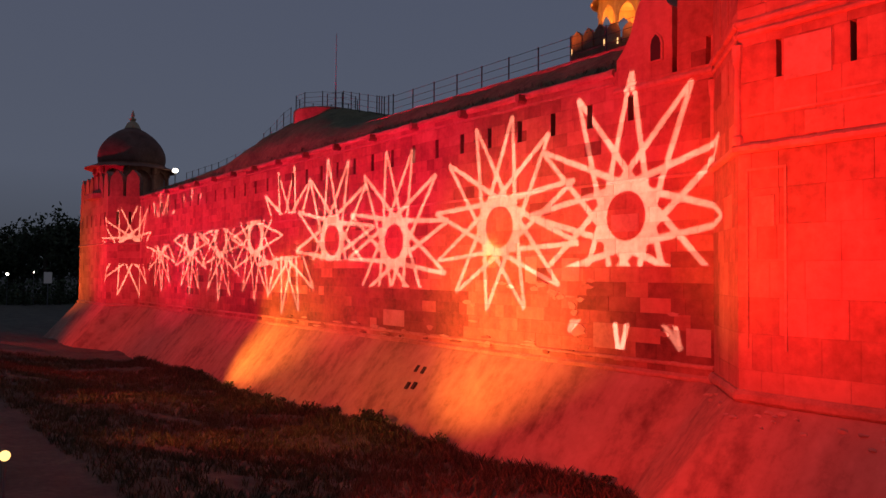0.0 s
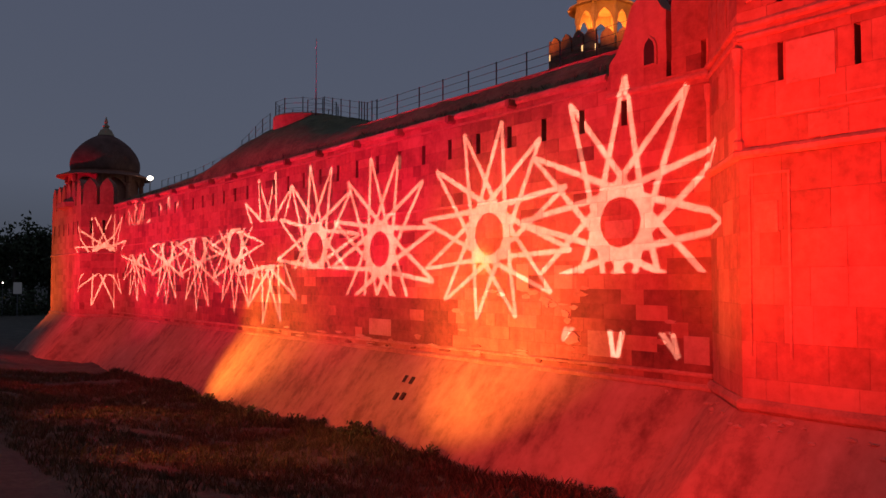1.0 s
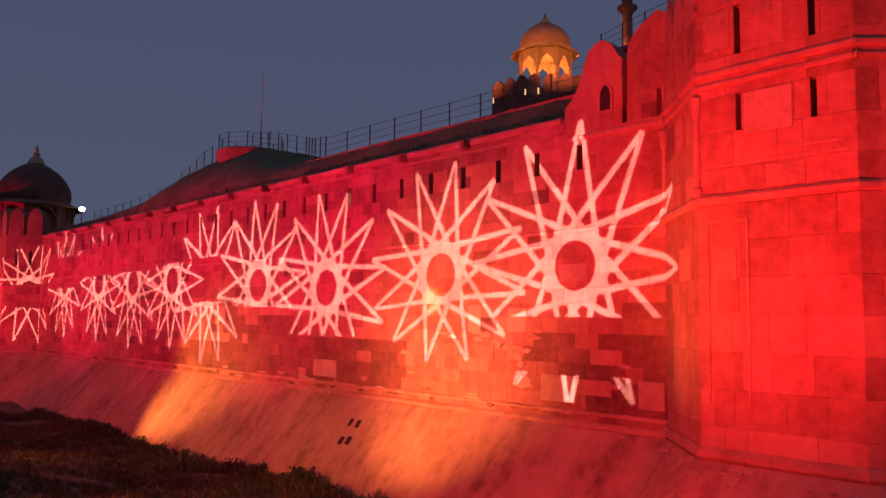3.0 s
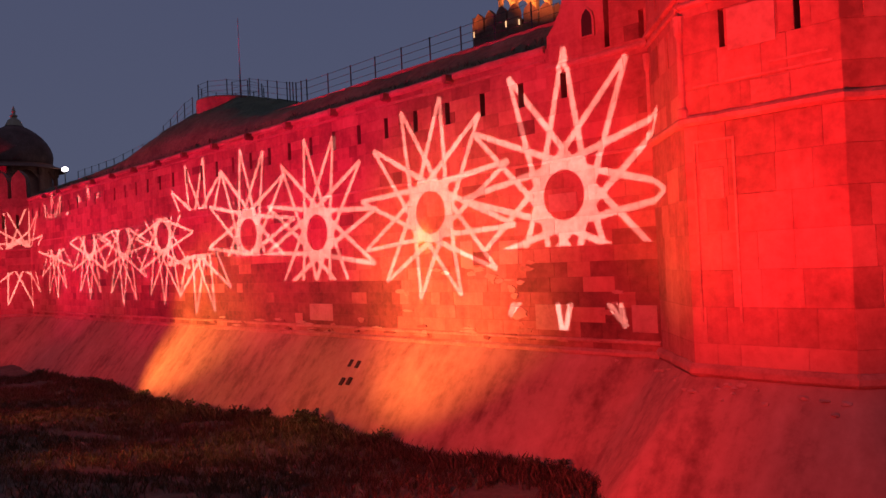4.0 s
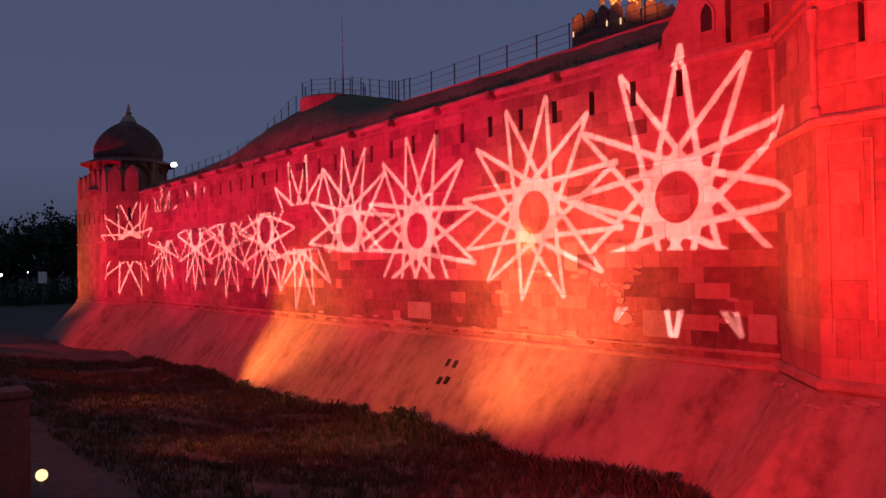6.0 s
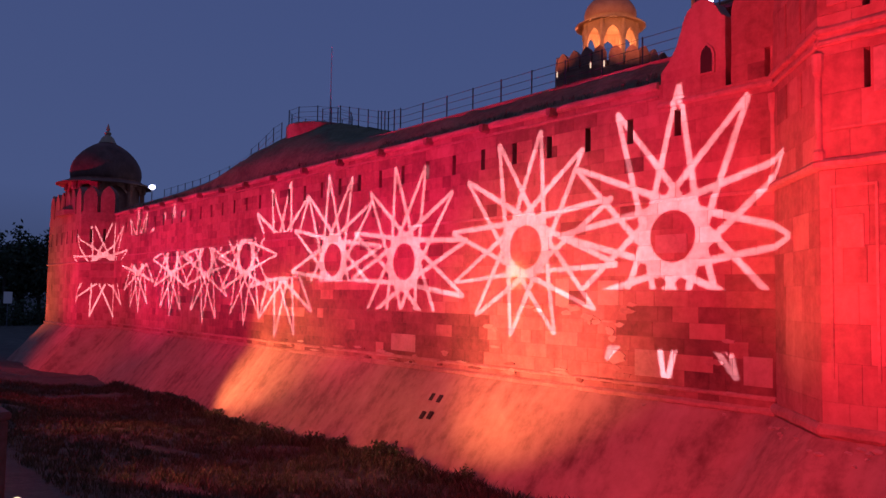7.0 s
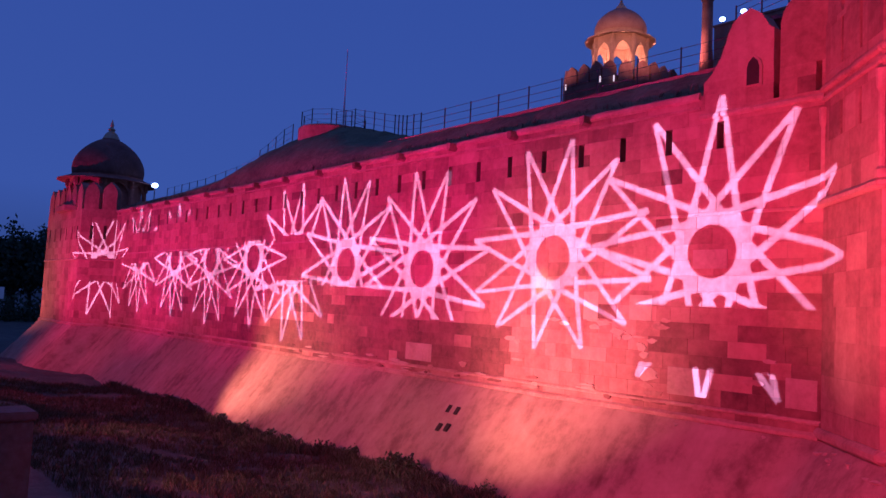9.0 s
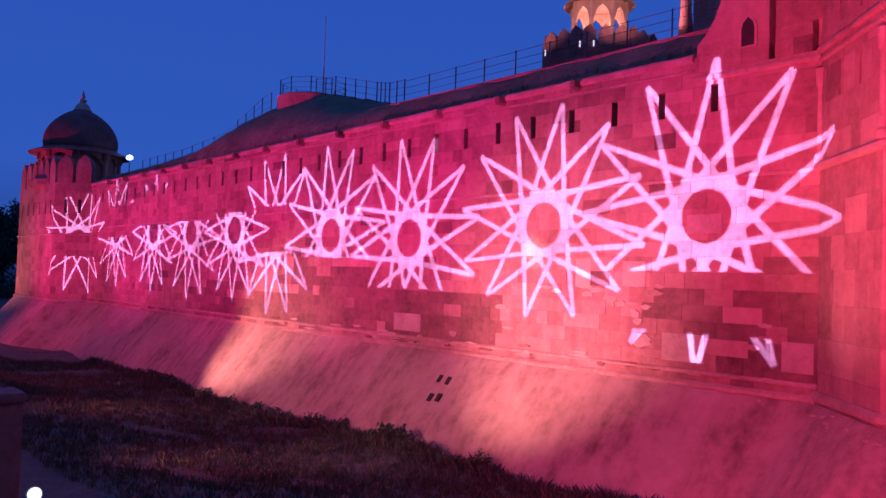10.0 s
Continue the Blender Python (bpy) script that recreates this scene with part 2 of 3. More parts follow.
def offset_line(line, d):
    """The line moved d to its right-hand (outer) side, with mitred corners."""
    out = []
    for i, p in enumerate(line):
        dirs = []
        for a, b in ((i - 1, i), (i, i + 1)):
            if a >= 0 and b < len(line):
                v = Vector((line[b][0] - line[a][0], line[b][1] - line[a][1])).normalized()
                dirs.append(Vector((v.y, -v.x)))
        n = sum(dirs, Vector((0, 0)))
        n = n / n.dot(dirs[0]) if len(dirs) == 2 else n
        out.append((p[0] + n.x * d, p[1] + n.y * d))
    return out


def ground_height(x, y):
    t = max(0.0, min(1.0, (y - 2.0) / 18.0))
    base = -5.0 - 1.5 * t * t * (3 - 2 * t)
    base -= 0.55 * max(0.0, min(1.0, (-20 - x) / 14)) * t
    if x < -125:
        base += min(1.0, (-125 - x) / 60) * 1.2
    p = Vector((x * 0.11, y * 0.11, 0))
    return base + 0.55 * noise.noise(p) + 0.22 * noise.noise(p * 4.3)


# ground: one sheet, fine near the moat and coarse out to the horizon
bm = bmesh.new()
xs = [-2500, -1200, -600, -350, -240, -180, *range(-150, -110, 4), *[-110 + i for i in range(126)], 20, 30, 60, 200, 900, 2500]
ys = [-2500, -900, -300, -100, -40, -20, -12, -8, -5, -3, *[-2 + i * 0.75 for i in range(44)], 40, 60, 120, 300, 900, 2500]
grid = [[bm.verts.new((x, y, ground_height(x, y))) for x in xs] for y in ys]
for r0, r1 in zip(grid, grid[1:]):
    for i in range(len(xs) - 1):
        bm.faces.new((r0[i], r0[i + 1], r1[i + 1], r1[i]))
for f in bm.faces:
    f.smooth = True
ground = tagged(part("ground", bm, EARTH), "dark dry grassy floor of the moat below the fort wall", "ground", kind="structure")

# walkway under the camera, on its retaining wall
bm = bmesh.new()
wm, wlen = along((-14, -4.6), (16, 3.0))
box(bm, 0, wlen, -6, -0.2, -6.5, 0.1, wm)
tagged(part("walkway", bm, TRIM), "raised stone walkway along the edge of the moat", "walkway", kind="structure")

# talus: battered plaster foot of the wall
bm = bmesh.new()
levels = 12
rows = []
for k in range(levels + 1):
    t = k / levels
    line = offset_line(BASE, 0.1 + 4.14 * t)
    row = []
    for i, (a, b) in enumerate(zip(line, line[1:])):
        n = max(2, int(math.hypot(b[0] - a[0], b[1] - a[1]) / 0.9)) if i < len(line) - 2 else 30
        n = [4, 5, 12, 5, 96, 6, 7, 6, 40][i]
        for j in range(n):
            u = j / n
            x, y = a[0] + (b[0] - a[0]) * u, a[1] + (b[1] - a[1]) * u
            w = 0.10 * noise.noise(Vector((x * 0.5, y * 0.5, t * 4))) + 0.05 * noise.noise(Vector((x * 2.1, y * 2, t * 9)))
            row.append(bm.verts.new((x, y - w * min(1, t * 4), Z_MOULD - 0.02 - 5.06 * t)))
    row.append(bm.verts.new((*line[-1], Z_MOULD - 0.02 - 5.06 * t)))
    rows.append(row)
for r0, r1 in zip(rows, rows[1:]):
    for i in range(len(r0) - 1):
        f = bm.faces.new((r0[i], r1[i], r1[i + 1], r0[i + 1]))
        f.smooth = True
talus = tagged(part("talus", bm, TALUS), "stained sloping plaster foot of the fort wall", "wall base", kind="structure")

# ---- main curtain wall ----
SLITS = [(-94.4 + 2.37 * i) for i in range(34)]
main_m, main_len = along((-91, Y), (-12.1, Y))
holes = [(x + 91 - 0.15, x + 91 + 0.15, 8.36, 9.43) for x in SLITS if -90.5 < x < -12.6]
holes += [(91 - 14.03, 91 - 13.8, 10.0, Z_TOP), (91 - 12.44, 91 - 12.22, 10.0, Z_TOP)]
wall_main, wall_m, wall_len = wall_piece("wall_main", "long red sandstone fort wall with loophole slits, floodlit red", (-91, Y), (-12.1, Y), Z_MOULD, Z_TOP, holes, near=True)
string_course(wall_main, main_m, 0, main_len, Z_MOULD - 0.02, 0.22, 0.2, "plinth_moulding")
string_course(wall_main, main_m, 0, main_len - 5.0, Z_TOP - 0.12, 0.26, 0.16, "coping")
string_course(wall_main, main_m, main_len - 5.0, main_len, 9.66, 0.2, 0.1)
string_course(wall_main, main_m, 0, main_len, 5.72, 0.1, 0.04)
string_course(wall_main, main_m, 0, main_len - 5.0, 10.08, 0.1, 0.07)
string_course(wall_main, main_m, 0, main_len, -1.86, 0.12, 0.1, "plinth_moulding")
for x in [-22.9 - 4.75 * i for i in range(14)]:
    bm = bmesh.new()
    prism(bm, [(-0.16, 10.62), (0.16, 10.62), (0.13, 10.30), (0.0, 10.20), (-0.13, 10.30)], -0.55, 0.1, Matrix.Translation((x, Y, 0)))
    part("drain_spout", bm, CORE, wall_main)


def plaque(x0, x1, z0, z1, mat=PATCH, proud=0.03, y=Y, label="pale replaced stone slab"):
    bm = bmesh.new()
    box(bm, x0, x1, y - proud, y + 0.04, z0, z1)
    bmesh.ops.bevel(bm, geom=bm.edges[:], offset=0.012, segments=1, affect="EDGES")
    return part("stone_slab", bm, mat, wall_main, label)


plaque(-36.0, -33.62, -1.48, -0.5)
plaque(-20.3, -19.15, 1.43, 2.5)
plaque(-13.36, -12.22, -1.42, -0.35)
plaque(-18.3, -16.4, -1.46, -0.36)
plaque(-17.25, -15.75, 3.6, 4.35, proud=0.05)
plaque(-22.83, -22.0, 1.35, 2.6)

# parapet over the wall's end next to the bastion
bm = bmesh.new()
for a, b, c, d in cells(-17.0, -12.1, 9.86, 11.1, [(-14.03, -13.8, 10.0, 11.1), (-12.44, -12.22, 10.0, 11.1)]):
    box(bm, a, b, Y + 0.02, Y + 0.9, c, d)
tagged(part("wall_parapet", bm, STONE), "solid red sandstone parapet under the merlons", "wall", kind="structure")


def merlon(m, x, z0, w, h, thick=0.85, waisted=False):
    ob = thing("merlon", "pointed red sandstone merlon on the fort parapet", "merlon", "merlons of the fort")
    bm = bmesh.new()
    prism(bm, merlon_outline(w, z0, h, waisted), 0.0, thick, m @ Matrix.Translation((x, 0, 0)))
    bmesh.ops.recalc_face_normals(bm, faces=bm.faces)
    part("body", bm, STONE, ob)
    return ob


# ---- near bastion ----
BP = [(-12.1, Y), (-8.9, 22.75), (-3.95, 22.75), (-0.7, Y)]
for k, (p, q) in enumerate(zip(BP, BP[1:])):
    m, length = along(p, q)
    slit_x = {0: [1.5, 3.0], 1: [1.45, 3.78], 2: [1.5, 3.2]}[k]
    hs = [(x - 0.09, x + 0.09, 8.02, 9.22) for x in slit_x] + [(x - 0.1, x + 0.1, 10.5, 12.1) for x in slit_x]
    ob, m, length = wall_piece("wall_bastion_%d" % (k + 1), "face of the red sandstone bastion with slits and bands, floodlit red", p, q, Z_MOULD - 0.1, 12.3, hs, near=True, height=1.15)
    string_course(ob, m, -0.08, length + 0.08, 5.78, 0.24, 0.2)
    string_course(ob, m, -0.1, length + 0.1, 9.56, 0.16, 0.11)
    string_course(ob, m, -0.1, length + 0.1, 9.92, 0.2, 0.14)
    string_course(ob, m, -0.1, length + 0.1, Z_MOULD + 0.1, 0.3, 0.2, "plinth_moulding")
    edges = [0.0, *slit_x, length]
    for a, b in zip(edges, edges[1:]):
        merlon(m, (a + b) / 2, 12.3, b - a - 0.16, 1.95, waisted=True)
bm = bmesh.new()
box(bm, -8.9 + 1.65, -8.9 + 3.15, 22.75 - 0.05, 22.8, 7.85, 9.15)
part("stone_slab", bm, PATCH, bpy.data.objects["wall_bastion_2"])
for x0, x1, z0, z1 in ((0.3, 1.2, 10.75, 12.0), (1.75, 2.6, 11.5, 12.25), (2.3, 3.5, 6.1, 6.8), (0.5, 1.3, 3.3, 4.3)):
    bm = bmesh.new()
    box(bm, -8.9 + x0, -8.9 + x1, 22.75 - 0.04, 22.8, z0, z1)
    bmesh.ops.bevel(bm, geom=bm.edges[:], offset=0.012, segments=1, affect="EDGES")
    part("stone_slab", bm, TRIM, bpy.data.objects["wall_bastion_2"])
END = [(-17.0, 11.1), (-16.6, 11.5), (-16.25, 12.05), (-16.05, 12.6), (-15.95, 12.95), (-15.75, 13.35), (-15.4, 13.64), (-15.0, 13.74), (-14.55, 13.42), (-14.25, 12.9), (-14.05, 12.75), (-14.05, 11.1)]
ob = thing("merlon", "end merlon of red sandstone with a swept flank and arched niche", "merlon", "merlons of the fort")
bm = bmesh.new()
prism(bm, END, Y + 0.02, Y + 0.85)
bmesh.ops.recalc_face_normals(bm, faces=bm.faces)
part("body", bm, STONE, ob)
# the niche has no depth: a dark plate paints its inner shade
NICHE = [(-0.27, 10.66), (0.27, 10.66), (0.27, 11.35), (0.2, 11.58), (0.0, 11.78), (-0.2, 11.58), (-0.27, 11.35)]
for k, (x, mat) in enumerate(((-14.84, STONE), (-14.84, CORE))):
    bm = bmesh.new()
    grow = 1.35 if k == 0 else 0.95
    prism(bm, [(px * grow, 11.2 + (pz - 11.2) * (1.12 if k == 0 else 0.98)) for px, pz in NICHE], Y - 0.05 - 0.004 * k, Y + 0.03, Matrix.Translation((x, 0, 0)))
    bmesh.ops.recalc_face_normals(bm, faces=bm.faces)
    part("niche_surround" if k == 0 else "niche", bm, mat if k == 0 else HOLE_SHADE, ob)
merlon(Matrix.Translation((0, Y + 0.02, 0)), -12.4, 11.1, 2.78, 3.2)

front = bpy.data.objects["wall_bastion_2"]
for x0, x1, z0, z1 in ((-8.6, -7.2, 5.12, 5.2), (-7.28, -7.2, -0.6, 5.117), (-8.6, -8.52, -0.6, 5.117), (-8.517, -7.283, 2.2, 2.27), (-6.0, -4.3, 7.2, 7.27), (-8.5, -4.2, 6.9, 6.96)):
    bm = bmesh.new()
    box(bm, x0, x1, 22.75 - 0.045, 22.78, z0, z1)
    part("moulded_strip", bm, TRIM, front)
for x, y in ((-8.9, 22.75), (-12.1, Y)):
    bm = bmesh.new()
    lathe(bm, [(0.2, 6.0), (0.2, 6.25), (0.12, 6.35), (0.11, 8.6), (0.17, 8.75), (0.2, 9.3)], 10, Matrix.Translation((x, y, 0)))
    part("colonnette", bm, TRIM, front)
wall_piece("wall_east", "red sandstone curtain wall beyond the bastion", (-0.7, Y), (60, Y), Z_MOULD, 12.3, stones=False)

# ---- rampart behind the parapet ----
CREST = [(-120, 12.4), (-96, 12.6), (-80, 12.75), (-70, 13.35), (-66, 14.3), (-63, 15.25), (-60, 15.7), (-56, 15.85), (-51.2, 15.45), (-45.5, 14.0), (-42, 13.1), (-39.5, 12.3), (0, 12.2)]


def crest(x):
    for (x0, z0), (x1, z1) in zip(CREST, CREST[1:]):
        if x <= x1:
            return z0 + (z1 - z0) * (x - x0) / (x1 - x0)
    return 12.2


bm = bmesh.new()
grid = []
for i in range(150):
    x = -91 + i * 0.5
    row = []
    for j in range(14):
        v = j / 13
        y = Y + 0.35 + v * (1.6 if x > -39.5 else 1.6 + min(3.4, (-39.5 - x) * 0.6))
        z = 10.72 + (crest(x) - 10.72) * (v ** (0.8 if x > -39 else 0.55))
        z += 0.16 * noise.noise(Vector((x * 0.8, y * 0.8, 3))) * (1 if 0 < j else 0.6) + 0.07 * noise.noise(Vector((x * 3, y * 3, 1)))
        row.append(bm.verts.new((x, y, z)))
    row.append(bm.verts.new((x, row[-1].co.y + 12, row[-1].co.z - 0.3)))
    grid.append(row)
for r0, r1 in zip(grid, grid[1:]):
    for j in range(len(r0) - 1):
        bm.faces.new((r0[j], r1[j], r1[j + 1], r0[j + 1])).smooth = True
tagged(part("rampart", bm, MOSS), "overgrown earth bank behind the top of the fort wall", "earth bank", kind="structure")

bm = bmesh.new()
prism(bm, [(-49.5, 11.0), (-16.4, 11.0), (-16.4, 12.42), (-42, 12.4), (-49.5, 12.4)], 27.95, 28.4)
bmesh.ops.recalc_face_normals(bm, faces=bm.faces)
tagged(part("wall_rampart", bm, CORE), "low red wall along the rampart carrying the railing", "wall", kind="structure")


def railing(points, height=1.0, step=2.3, rails=3, label="thin dark iron railing along the rampart"):
    ob = thing("railing", label, "railing", "rampart railings")
    for a, b in zip(points, points[1:]):
        a, b = Vector(a), Vector(b)
        n = max(1, round((b - a).length / step))
        for i in range(n + 1):
            p = a.lerp(b, i / n)
            bm = bmesh.new()
            rod(bm, p - Vector((0, 0, 0.15)), p + Vector((0, 0, height + 0.06)), 0.04)
            part("post", bm, IRON, ob)
        for k in range(rails):
            up = Vector((0, 0, height * (k + 1) / rails))
            bm = bmesh.new()
            rod(bm, a + up, b + up, 0.014)
            part("rail", bm, IRON, ob)
    return ob


railing([(-38.6, 28.2, 12.42), (-17.2, 28.2, 12.42)], 1.3)

# drum platform with its rails and flagpole
bm = bmesh.new()
lathe(bm, [(2.95, 13.4), (2.95, 15.95), (2.8, 16.05), (0.1, 16.05)], 32, Matrix.Translation((-56.5, 32.6, 0)))
tagged(part("platform", bm, STONE), "low round red masonry platform on the rampart", "platform", kind="structure")
ring = [(-56.5 + 2.75 * math.cos(a), 32.6 + 2.75 * math.sin(a), 16.05) for a in [2 * math.pi * i / 10 for i in range(11)]]
railing(ring, 1.25, 2.0, 3, "dark iron railing round the platform")
railing([(-54.0, 31.3, 15.65), (-51.2, 31.3, 15.4), (-45.5, 31.1, 13.95), (-42.0, 29.6, 13.05), (-38.6, 28.2, 12.42)], 1.4, 1.5, 3)
railing([(x, 31.4, crest(x) - 0.05) for x in (-67.6, -66.0, -63.0, -61.4)], 1.7, 1.5, 3, "dark iron railing on the slope below the platform")
railing([(x, 31.4, crest(x) - 0.05) for x in (-91, -80, -70, -67.6)], 1.35, 2.4, 2)
pole = thing("flagpole", "tall thin metal pole on the round platform", "pole")
bm = bmesh.new()
lathe(bm, [(0.085, 0), (0.075, 2.6), (0.045, 2.7), (0.035, 6.8), (0.02, 7.0)], 8, Matrix.Translation((-55.5, 32.9, 16.05)))
part("shaft", bm, PALE_METAL, pole)
bm = bmesh.new()
lathe(bm, [(0.25, 0), (0.25, 0.2), (0.12, 0.4)], 10, Matrix.Translation((-55.5, 32.9, 16.0)))
part("base", bm, METAL, pole)

# ---- far corner tower with its dome ----
TP = [(-112, 32), (-112, 26.0), (-109, 23.0), (-94, 23.0), (-91, Y), (-91, 34)]
TOWER_SLITS = [(), (1.4, 2.9), (1.6, 4.1, 6.6, 9.1, 11.6, 13.6), (1.3, 2.9), ()]
for k, (p, q) in enumerate(zip(TP, TP[1:])):
    ob, m, length = wall_piece("wall_tower_%d" % (k + 1), "face of the far red sandstone corner tower", p, q, Z_MOULD, 10.8, [(length_at - 0.16, length_at + 0.16, 7.4, 8.9) for length_at in TOWER_SLITS[k]], thick=1.0, height=0.8, stones=k < 4)
    string_course(ob, m, -0.08, length + 0.08, 5.0, 0.16, 0.12)
    string_course(ob, m, -0.08, length + 0.08, Z_MOULD, 0.25, 0.2, "plinth_moulding")
    n = max(2, round(length / 2.5))
    for i in range(n if k < 4 else 0):
        merlon(m, length * (i + 0.5) / n, 10.8, length / n - 0.4, 3.1)
bm = bmesh.new()
vs = [bm.verts.new((x, y, 10.7)) for x, y in TP]
bm.faces.new(vs)
tagged(part("tower_terrace", bm, TRIM), "flat roof of the corner tower", "terrace", kind="structure")


def kiosk(name, label, centre, base_z, r, floor_r, pillars, eave_z, dome, stone, dome_mat, open_sides=True, spring_at=0.6, rise=0.33):
    """A domed pavilion: plinth, pillars with arches, deep sloping eaves, drum, dome and finial. dome: drum top, apex, tip, radius."""
    ob = thing(name, label, "pavilion")
    at = Matrix.Translation((centre[0], centre[1], 0))
    n = pillars
    bm = bmesh.new()
    lathe(bm, [(floor_r, base_z - 0.6), (floor_r, base_z), (floor_r * 0.97, base_z + 0.12)], n, at, math.pi / n)
    part("plinth", bm, stone, ob)
    pts = []
    for i in range(n):
        a = 2 * math.pi * i / n + math.pi / n
        pts.append((centre[0] + r * math.cos(a), centre[1] + r * math.sin(a)))
    for i, (x, y) in enumerate(pts):
        bm = bmesh.new()
        h = eave_z - base_z
        w = r * 0.075
        lathe(bm, [(w * 1.5, 0), (w * 1.5, h * 0.1), (w, h * 0.14), (w * 0.9, h * 0.7), (w * 1.4, h * 0.76), (w * 1.2, h)], 8, Matrix.Translation((x, y, base_z + 0.1)))
        part("pillar", bm, stone, ob)
        p, q = pts[i], pts[(i + 1) % n]
        m, length = along(p, q)
        bm = bmesh.new()
        top, spring = eave_z + 0.12, base_z + h * spring_at
        steps = 10
        outline = [(0, top), (0, spring)]
        for j in range(steps + 1):
            u = j / steps
            cusp = 0.05 * abs(math.sin(u * math.pi * 4)) * h
            outline.append((length * (0.06 + 0.88 * u), spring + (h * rise) * (1 - abs(2 * u - 1) ** 2.2) - cusp * 0.6))
        outline += [(length, spring), (length, top)]
        lo = [bm.verts.new(m @ Vector((x2, -0.12, z2))) for x2, z2 in outline]
        hi = [bm.verts.new(m @ Vector((x2, 0.12, z2))) for x2, z2 in outline]
        tops = [bm.verts.new(m @ Vector((x2, -0.12, top))) for x2, z2 in outline]
        topi = [bm.verts.new(m @ Vector((x2, 0.12, top))) for x2, z2 in outline]
        for a in range(len(outline) - 1):
            for quad in ((lo[a], lo[a + 1], tops[a + 1], tops[a]), (hi[a + 1], hi[a], topi[a], topi[a + 1]), (lo[a + 1], lo[a], hi[a], hi[a + 1])):
                bm.faces.new(quad)
        part("arch", bm, stone, ob)
        if not open_sides:
            bm = bmesh.new()
            box(bm, 0.1, length - 0.1, 0.3, 0.45, base_z, eave_z, m)
            part("screen", bm, stone, ob)
    er = r * 1.32
    bm = bmesh.new()
    lathe(bm, [(r * 0.95, eave_z + 0.1), (er, eave_z - 0.16), (er * 1.01, eave_z - 0.06), (r * 1.02, eave_z + 0.45), (r * 0.9, eave_z + 0.5)], n * 2, at, math.pi / n)
    part("eave", bm, stone, ob)
    drum, apex, tip, dr = dome
    bm = bmesh.new()
    lathe(bm, [(dr * 1.02, eave_z + 0.3), (dr * 1.02, drum - 0.12), (dr * 1.05, drum - 0.1), (dr * 1.05, drum), (dr, drum + 0.02)], 32, at)
    part("drum", bm, stone, ob)
    bm = bmesh.new()
    hgt = apex - drum
    prof = [(1.0, 0.0), (1.03, 0.08), (1.04, 0.18), (1.02, 0.3), (0.965, 0.42), (0.875, 0.54), (0.75, 0.66), (0.595, 0.77), (0.42, 0.865), (0.26, 0.93), (0.13, 0.975), (0.06, 1.0)]
    lathe(bm, [(dr * a, drum + hgt * b) for a, b in prof], 40, at)
    for f in bm.faces:
        f.smooth = True
    dome_ob = part("dome", bm, dome_mat, ob)
    bm = bmesh.new()
    fh = tip - apex
    lathe(bm, [(dr * 0.26, apex - hgt * 0.06), (dr * 0.17, apex + fh * 0.18), (dr * 0.08, apex + fh * 0.32), (dr * 0.11, apex + fh * 0.44), (dr * 0.04, apex + fh * 0.55), (dr * 0.06, apex + fh * 0.68), (0.02, tip)], 16, at)
    part("finial", bm, PALE_DOME, dome_ob, "pale pointed finial")
    return ob


kiosk("domed_pavilion", "dark sandstone pavilion with a bulbous dome on the corner tower", (-100.3, 27.3), 11.4, 4.3, 5.6, 8, 14.9, (15.5, 20.6, 22.8, 4.0), STONE, DOME, open_sides=False)

# ---- gate tower far behind, lit amber ----
GC = (-73.4, 91.8)
bm = bmesh.new()
lathe(bm, [(8.8, 0), (8.8, 34.9), (8.1, 35.0), (8.1, 35.6), (4.6, 35.6), (4.6, 36.2), (0.2, 36.2)], 8, Matrix.Translation((*GC, 0)), math.pi / 8)
gate_tower = tagged(part("gate_tower", bm, STONE), "octagonal gate tower far behind the wall", "tower", kind="structure")
for i in range(8):
    a0, a1 = math.pi / 8 + i * math.pi / 4, math.pi / 8 + (i + 1) * math.pi / 4
    p, q = [(GC[0] + 8.8 * math.cos(a), GC[1] + 8.8 * math.sin(a)) for a in (a0, a1)]
    m, length = along(p, q)
    for j in range(3):
        merlon(m, length * (j + 0.5) / 3, 34.8, length / 3 - 0.3, 3.0, thick=0.6)
kiosk("gate_pavilion", "open domed pavilion on the gate tower, lit amber from within", GC, 36.6, 4.0, 4.9, 8, 43.1, (44.0, 48.4, 49.9, 3.75), AMBER_STONE, ROSE_DOME, spring_at=0.5, rise=0.36)
spot("pavilion_lamp", (GC[0], GC[1], 38.0), (GC[0], GC[1], 45), 4200, AMBER, 160, 0.5)
for a in (-2.0, -0.6, 1.6):
    spot("pavilion_lamp", (GC[0] + 30 * math.cos(a), GC[1] + 30 * math.sin(a), 37.0), (GC[0], GC[1], 41.5), 24000, (1.0, 0.30, 0.05), 30, 0.8)
for a in (-1.95, -1.2, -0.98):
    bm = bmesh.new()
    box(bm, -0.085, 0.085, -0.06, 0.06, 34.5, 35.35, Matrix.Translation((GC[0] + 8.75 * math.cos(a), GC[1] + 8.75 * math.sin(a), 0)) @ pose(0, 0, 0, 0, 0, math.degrees(a) + 90))
    part("lit_slot", bm, WARM_WINDOW, gate_tower, "narrow warm lit opening")

